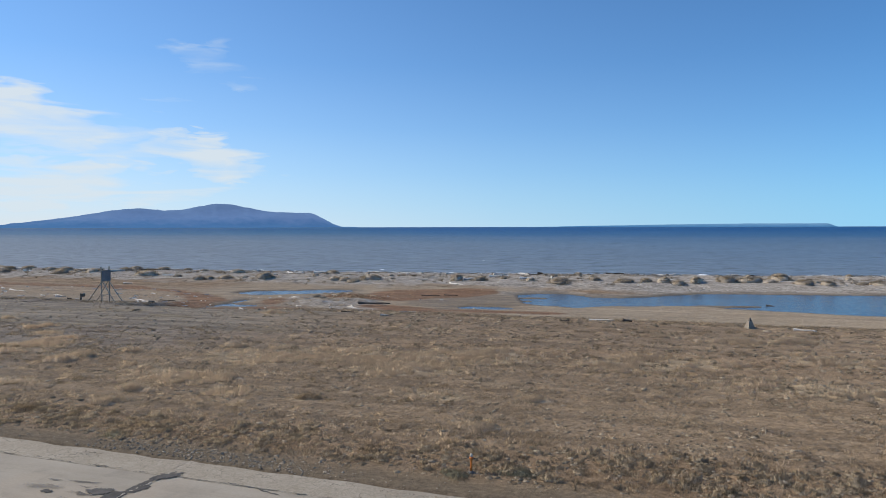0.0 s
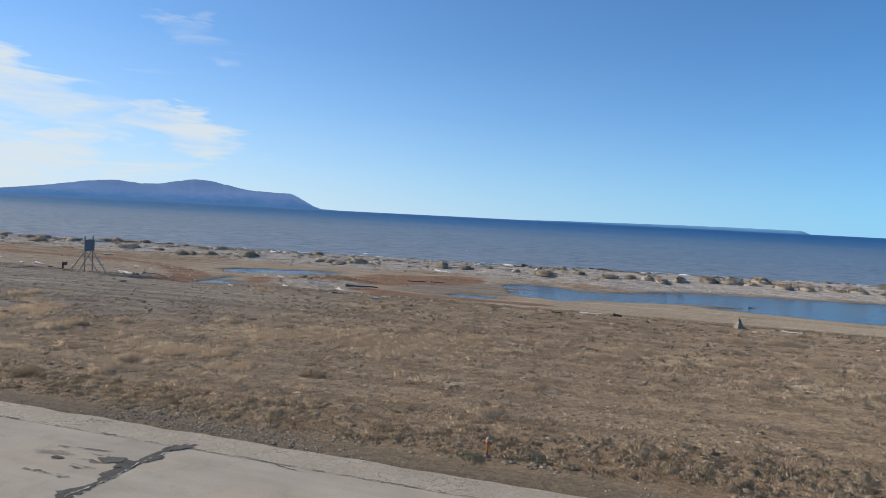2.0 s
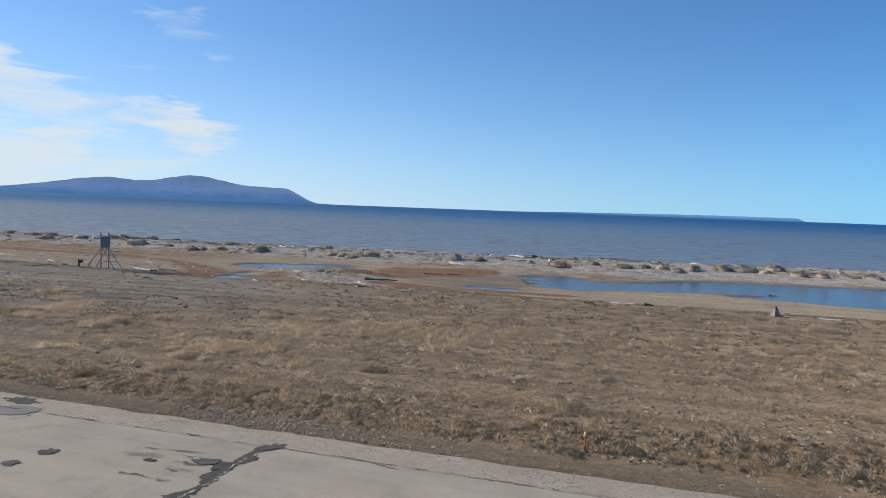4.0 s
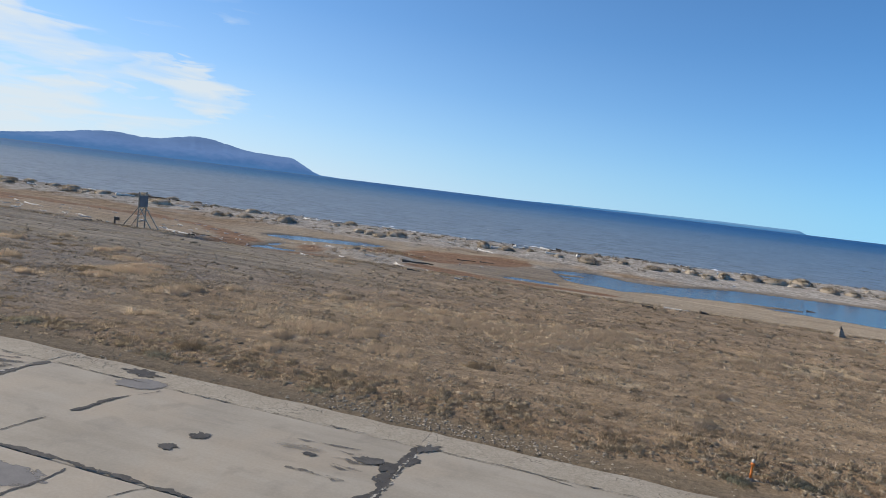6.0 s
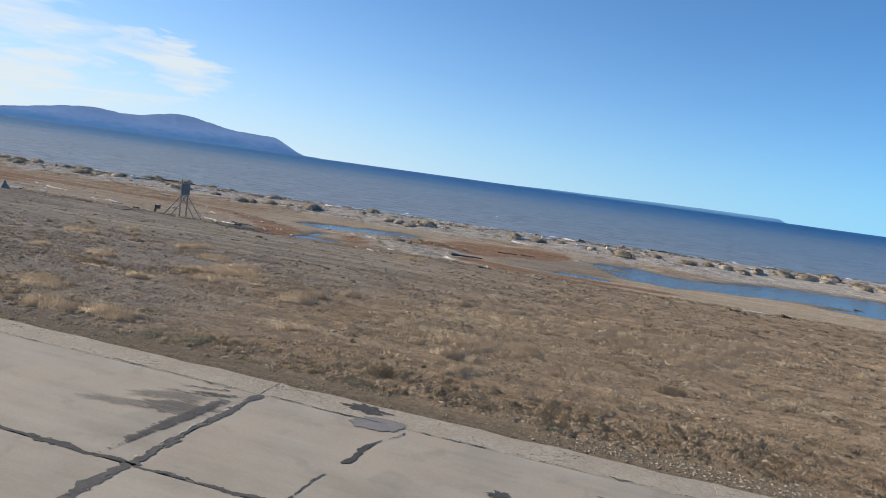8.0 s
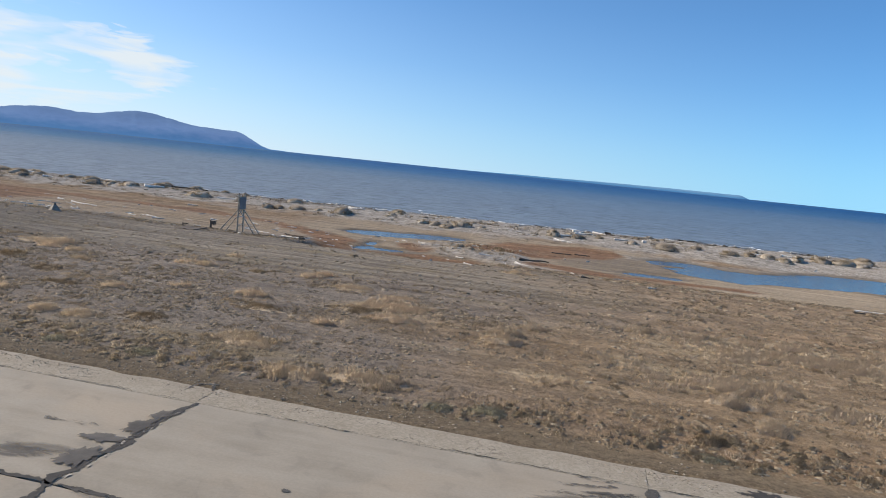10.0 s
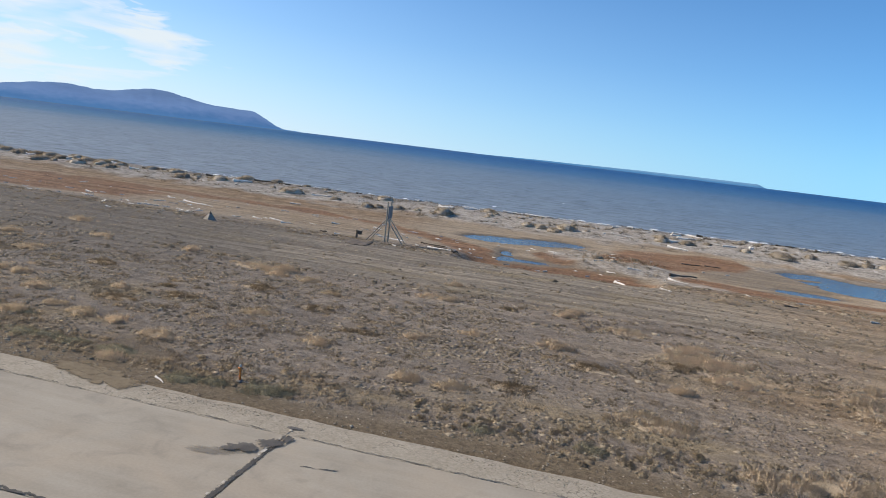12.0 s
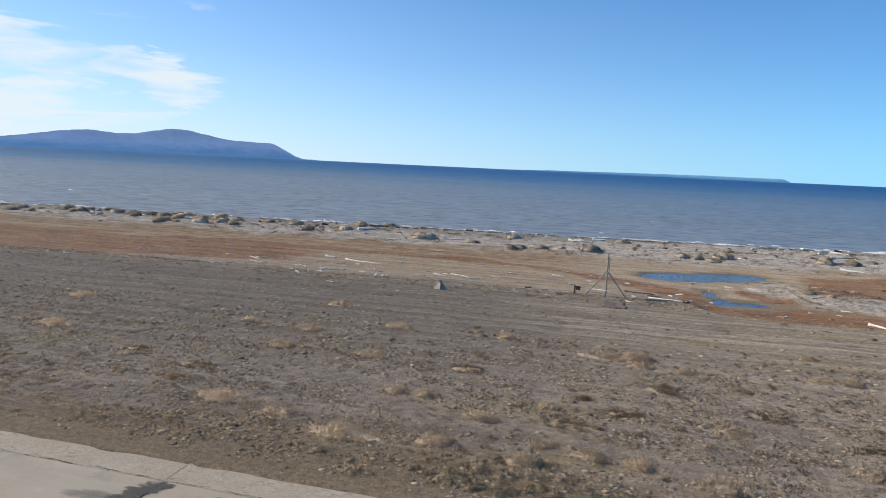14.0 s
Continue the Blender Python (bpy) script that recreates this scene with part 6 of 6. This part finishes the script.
# ---------------------------------------------------------------- foam at the water's edge
def foam():
    m, nt, bsdf = material("sea_foam")
    v = coords(nt, (0.5, 1, 1))
    nt.links.new(ramp(nt, noise_tex(nt, v, 5, 5), [(0.3, (0.62, 0.65, 0.66)), (0.6, (0.85, 0.87, 0.88))]), bsdf.inputs["Base Color"])
    bsdf.inputs["Roughness"].default_value = 0.7
    rng = np.random.default_rng(33)
    verts, faces = [], []
    for k in range(420):
        x0 = rng.uniform(-130, 75)
        far = abs(rng.normal(0, 1.6)) if rng.uniform() < 0.99 else rng.uniform(4, 40)
        if vnoise(x0 / 5, far, 35) < 0.50 + 0.10 * (x0 < -14):
            continue
        n, long, wide = 8, rng.uniform(0.25, 1.2), rng.uniform(0.10, 0.32)
        if rng.uniform() < 0.2:
            long, wide = rng.uniform(0.9, 2.2), rng.uniform(0.18, 0.34)
        first = len(verts)
        for j in range(n):
            x = x0 + long * (j / (n - 1) - 0.5)
            y = float(shore_y(np.array([x]))[0]) + far + 0.2 + 0.15 * math.sin(x * 1.7)
            w = wide * math.sin(math.pi * (j + 0.3) / (n - 0.4)) * rng.uniform(0.6, 1.2)
            verts += [(x, y - w, SEA + 0.015), (x, y, SEA + 0.03 + 0.4 * w), (x, y + w, SEA + 0.015)]
        for j in range(n - 1):
            a = first + 3 * j
            faces += [(a, a + 3, a + 4, a + 1), (a + 1, a + 4, a + 5, a + 2)]
    tagged(new("sea_foam", fast_mesh("sea_foam", verts, faces, m, True)), "small white foam crests along the water's edge", "foam", kind="stuff")


foam()


# ---------------------------------------------------------------- sign frame by the marsh
def bar(name, a, b, wide, deep, mat, parent, label=""):
    """A squared timber from a to b with its edges worn."""
    a, b = Vector(a), Vector(b)
    bm = bmesh.new()
    bmesh.ops.create_cube(bm, size=1)
    bmesh.ops.scale(bm, vec=(wide, deep, (b - a).length), verts=bm.verts)
    bmesh.ops.bevel(bm, geom=bm.edges[:], offset=min(wide, deep) * 0.18, segments=1, affect="EDGES")
    turn = (b - a).to_track_quat("Z", "Y").to_matrix().to_4x4()
    bmesh.ops.transform(bm, matrix=Matrix.Translation((a + b) / 2) @ turn, verts=bm.verts)
    return part(name, bm, mat, parent, label)


GREYWOOD = weathered("grey_weathered_timber", (0.20, 0.172, 0.132), (0.52, 0.465, 0.375), 5.0, 0.9, 0.01, "object", (5, 5, 0.8), 0.25)
PANEL = weathered("dull_grey_blue_board", (0.11, 0.118, 0.128), (0.20, 0.21, 0.22), 3.0, 0.7, 0.004, "object", vary=0.1)


def sign_frame(x, y):
    root = new("sign_frame")
    root.location = (x, y, ground_z(x, y))
    half = 0.36
    for side in (-1, 1):
        v = side * half
        base = ground_z(x, y + v) - ground_z(x, y) - 0.12
        bar("post", (0, v, base), (0.01 * side, v, 2.48), 0.075, 0.075, GREYWOOD, root)
        for lean in (-1, 1):
            foot = ground_z(x + lean * 1.18, y + v * 1.1) - ground_z(x, y) - 0.06
            bar("brace", (lean * 0.03, v - 0.06 * side, 1.42), (lean * 1.18, v * 1.1, foot), 0.06, 0.05, GREYWOOD, root)
    bar("crossbar", (0.045, -half - 0.06, 1.44), (0.045, half + 0.06, 1.44), 0.05, 0.06, GREYWOOD, root)
    bar("crossbar", (0.045, -half - 0.06, 2.2), (0.045, half + 0.06, 2.2), 0.05, 0.06, GREYWOOD, root)
    bar("crossbar", (0.0, -half, 0.42), (0.0, half, 0.46), 0.04, 0.05, GREYWOOD, root)
    bm = bmesh.new()
    bmesh.ops.create_cube(bm, size=1)
    bmesh.ops.scale(bm, vec=(0.03, 2 * half + 0.10, 0.74), verts=bm.verts)
    bmesh.ops.bevel(bm, geom=bm.edges[:], offset=0.006, segments=1, affect="EDGES")
    bmesh.ops.translate(bm, vec=(0.09, 0, 1.82), verts=bm.verts)
    part("board", bm, PANEL, root, "dull grey-blue flat board")
    tagged(root, "weathered timber sign frame with grey board and splayed braces", "sign frame")


sign_frame(-29.12, 29.2)


def post_box(x, y):
    root = new("post_box")
    root.location = (x, y, ground_z(x, y))
    bar("post", (0, 0, -0.1), (0.01, 0, 0.52), 0.11, 0.10, DARKWOOD, root)
    bm = bmesh.new()
    bmesh.ops.create_cube(bm, size=1)
    bmesh.ops.scale(bm, vec=(0.24, 0.22, 0.22), verts=bm.verts)
    bmesh.ops.bevel(bm, geom=bm.edges[:], offset=0.015, segments=2, affect="EDGES")
    bmesh.ops.translate(bm, vec=(0.2, -0.02, 0.38), verts=bm.verts)
    box = part("box", bm, DARKWOOD, root, "small dark brown box")
    bar("arm", (0.02, 0, 0.42), (0.12, 0, 0.40), 0.05, 0.05, DARKWOOD, root)
    bm = bmesh.new()
    bmesh.ops.create_cube(bm, size=1)
    bmesh.ops.scale(bm, vec=(0.27, 0.25, 0.025), verts=bm.verts)
    bmesh.ops.translate(bm, vec=(0.2, -0.02, 0.503), verts=bm.verts)
    part("lid", bm, GREYWOOD, box, "grey weathered lid")
    tagged(root, "short dark post carrying a small brown box", "post box")


post_box(-30.85, 28.7)


# ---------------------------------------------------------------- cone markers
CONE_WHITE = weathered("dirty_white_boards", (0.15, 0.135, 0.115), (0.33, 0.30, 0.26), 6.0, 0.85, 0.008, "object", (1, 1, 1), 0.1)
CONE_DARK = weathered("rusty_tip", (0.075, 0.062, 0.05), (0.17, 0.14, 0.11), 9.0, 0.8, 0.006, "object", vary=0.15)


def cone_marker(x, y, turn, lean, half, boards, label):
    """A little pyramid of boards on a low frame, with a dark tip."""
    root = new("runway_marker")
    root.matrix_basis = Matrix.Translation((x, y, ground_z(x, y) - 0.02)) @ Matrix.Rotation(turn, 4, "Z") @ Matrix.Rotation(lean, 4, "X")
    tall = 0.48
    for k in range(4):
        bm = bmesh.new()
        ring = []
        for out, z, w in ((half, 0.02, half), (0.07, tall - 0.12, 0.07)):
            for side in (-1, 1):
                ring.append((side * w, -out, z))
        low = [bm.verts.new(p) for p in (ring[0], ring[1], ring[3], ring[2])]
        high = [bm.verts.new((p[0] * 0.97, p[1] + 0.02, p[2])) for p in (ring[0], ring[1], ring[3], ring[2])]
        bm.faces.new(low)
        bm.faces.new(high[::-1])
        for j in range(4):
            bm.faces.new((low[j], high[j], high[(j + 1) % 4], low[(j + 1) % 4]))
        bmesh.ops.recalc_face_normals(bm, faces=bm.faces)
        bmesh.ops.rotate(bm, cent=(0, 0, 0), matrix=Matrix.Rotation(k * math.pi / 2, 3, "Z"), verts=bm.verts)
        part("side_board", bm, boards, root)
    bm = bmesh.new()
    bmesh.ops.create_cone(bm, cap_ends=True, segments=4, radius1=0.10, radius2=0.015, depth=0.16, matrix=pose(0, 0, tall - 0.05, 0, 0, 45))
    bmesh.ops.bevel(bm, geom=bm.edges[:], offset=0.006, segments=1, affect="EDGES")
    part("tip", bm, CONE_DARK, root, "dark rusty tip")
    bm = bmesh.new()
    bmesh.ops.create_cube(bm, size=1)
    bmesh.ops.scale(bm, vec=(2.2 * half, 2.2 * half, 0.05), verts=bm.verts)
    bmesh.ops.bevel(bm, geom=bm.edges[:], offset=0.012, segments=1, affect="EDGES")
    part("base_frame", bm, CONE_DARK, root, "dark timber base")
    tagged(root, label, "marker", "pyramid markers along the strip")


CONE_BROWN = weathered("bare_brown_board", (0.15, 0.125, 0.097), (0.38, 0.325, 0.26), 6.0, 0.9, 0.01, "object", (1, 1, 3), 0.2)
cone_marker(12.7, 22.9, 0.45, 0.02, 0.17, CONE_BROWN, "small pyramid marker of bare brown boards beside the pond")
cone_marker(-37.45, 23.35, 0.95, 0.05, 0.26, CONE_WHITE, "small weathered pyramid marker of pale boards with dark tip")


# ---------------------------------------------------------------- edge lights on stakes
ORANGE = weathered("faded_orange_paint", (0.48, 0.13, 0.025), (0.74, 0.25, 0.06), 12.0, 0.55, 0.002, "object", vary=0.1)
FROST = weathered("dull_white_glass", (0.40, 0.36, 0.30), (0.60, 0.56, 0.50), 12.0, 0.3, 0.0, "object", vary=0.05)
STEEL = weathered("grey_cast_metal", (0.09, 0.085, 0.078), (0.19, 0.18, 0.165), 12.0, 0.6, 0.003, "object", vary=0.1)


def turned(name, outline, mat, parent, label="", segments=14):
    """A round part from (radius, height) pairs."""
    bm = bmesh.new()
    rings = [[bm.verts.new((r * math.cos(2 * math.pi * j / segments), r * math.sin(2 * math.pi * j / segments), z)) for j in range(segments)] for r, z in outline]
    for a, b in zip(rings, rings[1:]):
        for j in range(segments):
            bm.faces.new((a[j], a[(j + 1) % segments], b[(j + 1) % segments], b[j]))
    bm.faces.new(rings[0][::-1])
    bm.faces.new(rings[-1])
    return part(name, bm, mat, parent, label, True)


def edge_light(x, y, lean, paint, label):
    root = new("runway_light")
    root.matrix_basis = Matrix.Translation((x, y, ground_z(x, y) - 0.01)) @ Matrix.Rotation(lean, 4, "Y")
    turned("base", [(0.075, 0.0), (0.075, 0.02), (0.04, 0.035), (0.035, 0.05)], STEEL, root, "grey metal foot")
    turned("stake", [(0.022, 0.04), (0.021, 0.10), (0.026, 0.105), (0.021, 0.115), (0.021, 0.25), (0.03, 0.262)], paint, root, "painted tube")
    lamp = turned("lamp", [(0.022, 0.26), (0.038, 0.268), (0.038, 0.298), (0.028, 0.306)], paint, root, "painted lamp collar")
    turned("globe", [(0.025, 0.304), (0.028, 0.325), (0.022, 0.35), (0.008, 0.362)], FROST, lamp, "dull white glass globe")
    bar("clamp_bolt", (-0.07, 0.0, 0.285), (0.08, 0.0, 0.275), 0.014, 0.014, STEEL, lamp, "dark clamp bolt")
    bar("cable", (0.04, -0.01, 0.02), (0.22, -0.05, 0.015), 0.02, 0.02, STEEL, root, "grey cable")
    tagged(root, label, "runway light", "runway edge lights")


edge_light(5.09, 1.32, 0.02, ORANGE, "faded orange runway edge light on a short stake")
edge_light(-24.27, 2.16, -0.05, ORANGE, "faded orange runway edge light among green weeds")


# ---------------------------------------------------------------- pallet and scrap
def pallet(x, y, turn):
    root = new("pallet")
    root.matrix_basis = Matrix.Translation((x, y, ground_z(x, y))) @ Matrix.Rotation(turn, 4, "Z") @ Matrix.Rotation(0.12, 4, "X") @ Matrix.Diagonal((0.85, 0.85, 0.85, 1))
    for k in range(6):
        u = -0.42 + 0.168 * k
        bar("slat", (u, -0.30, 0.145), (u, 0.30, 0.145), 0.10, 0.022, GREYWOOD if k % 3 else WOOD, root)
    for v in (-0.3, 0.0, 0.3):
        bar("bearer", (-0.48, v, 0.09), (0.48, v, 0.09), 0.08, 0.07, GREYWOOD, root)
    tagged(root, "bleached wooden pallet with open slats on the grass", "pallet")


pallet(-42.5, 29.2, 0.1)


def scrap_sheet(x, y):
    bm = bmesh.new()
    bmesh.ops.create_grid(bm, x_segments=14, y_segments=10, size=0.5)
    for v in bm.verts:
        r = 1 - 0.25 * noise.noise((v.co.x * 3, v.co.y * 3, 2))
        v.co = Vector((v.co.x * 1.1 * r, v.co.y * 1.5 * r, 0.06 + 0.06 * noise.noise((v.co.x * 4, v.co.y * 4, 7))))
    ob = part("tarpaulin", bm, CONE_DARK, None, "", True)
    ob.modifiers.new("thickness", "SOLIDIFY").thickness = 0.012
    ob.location = (x, y, ground_z(x, y))
    tagged(ob, "crumpled dark brown sheet lying in the dry grass", "sheet")


scrap_sheet(-28.85, 23.0)
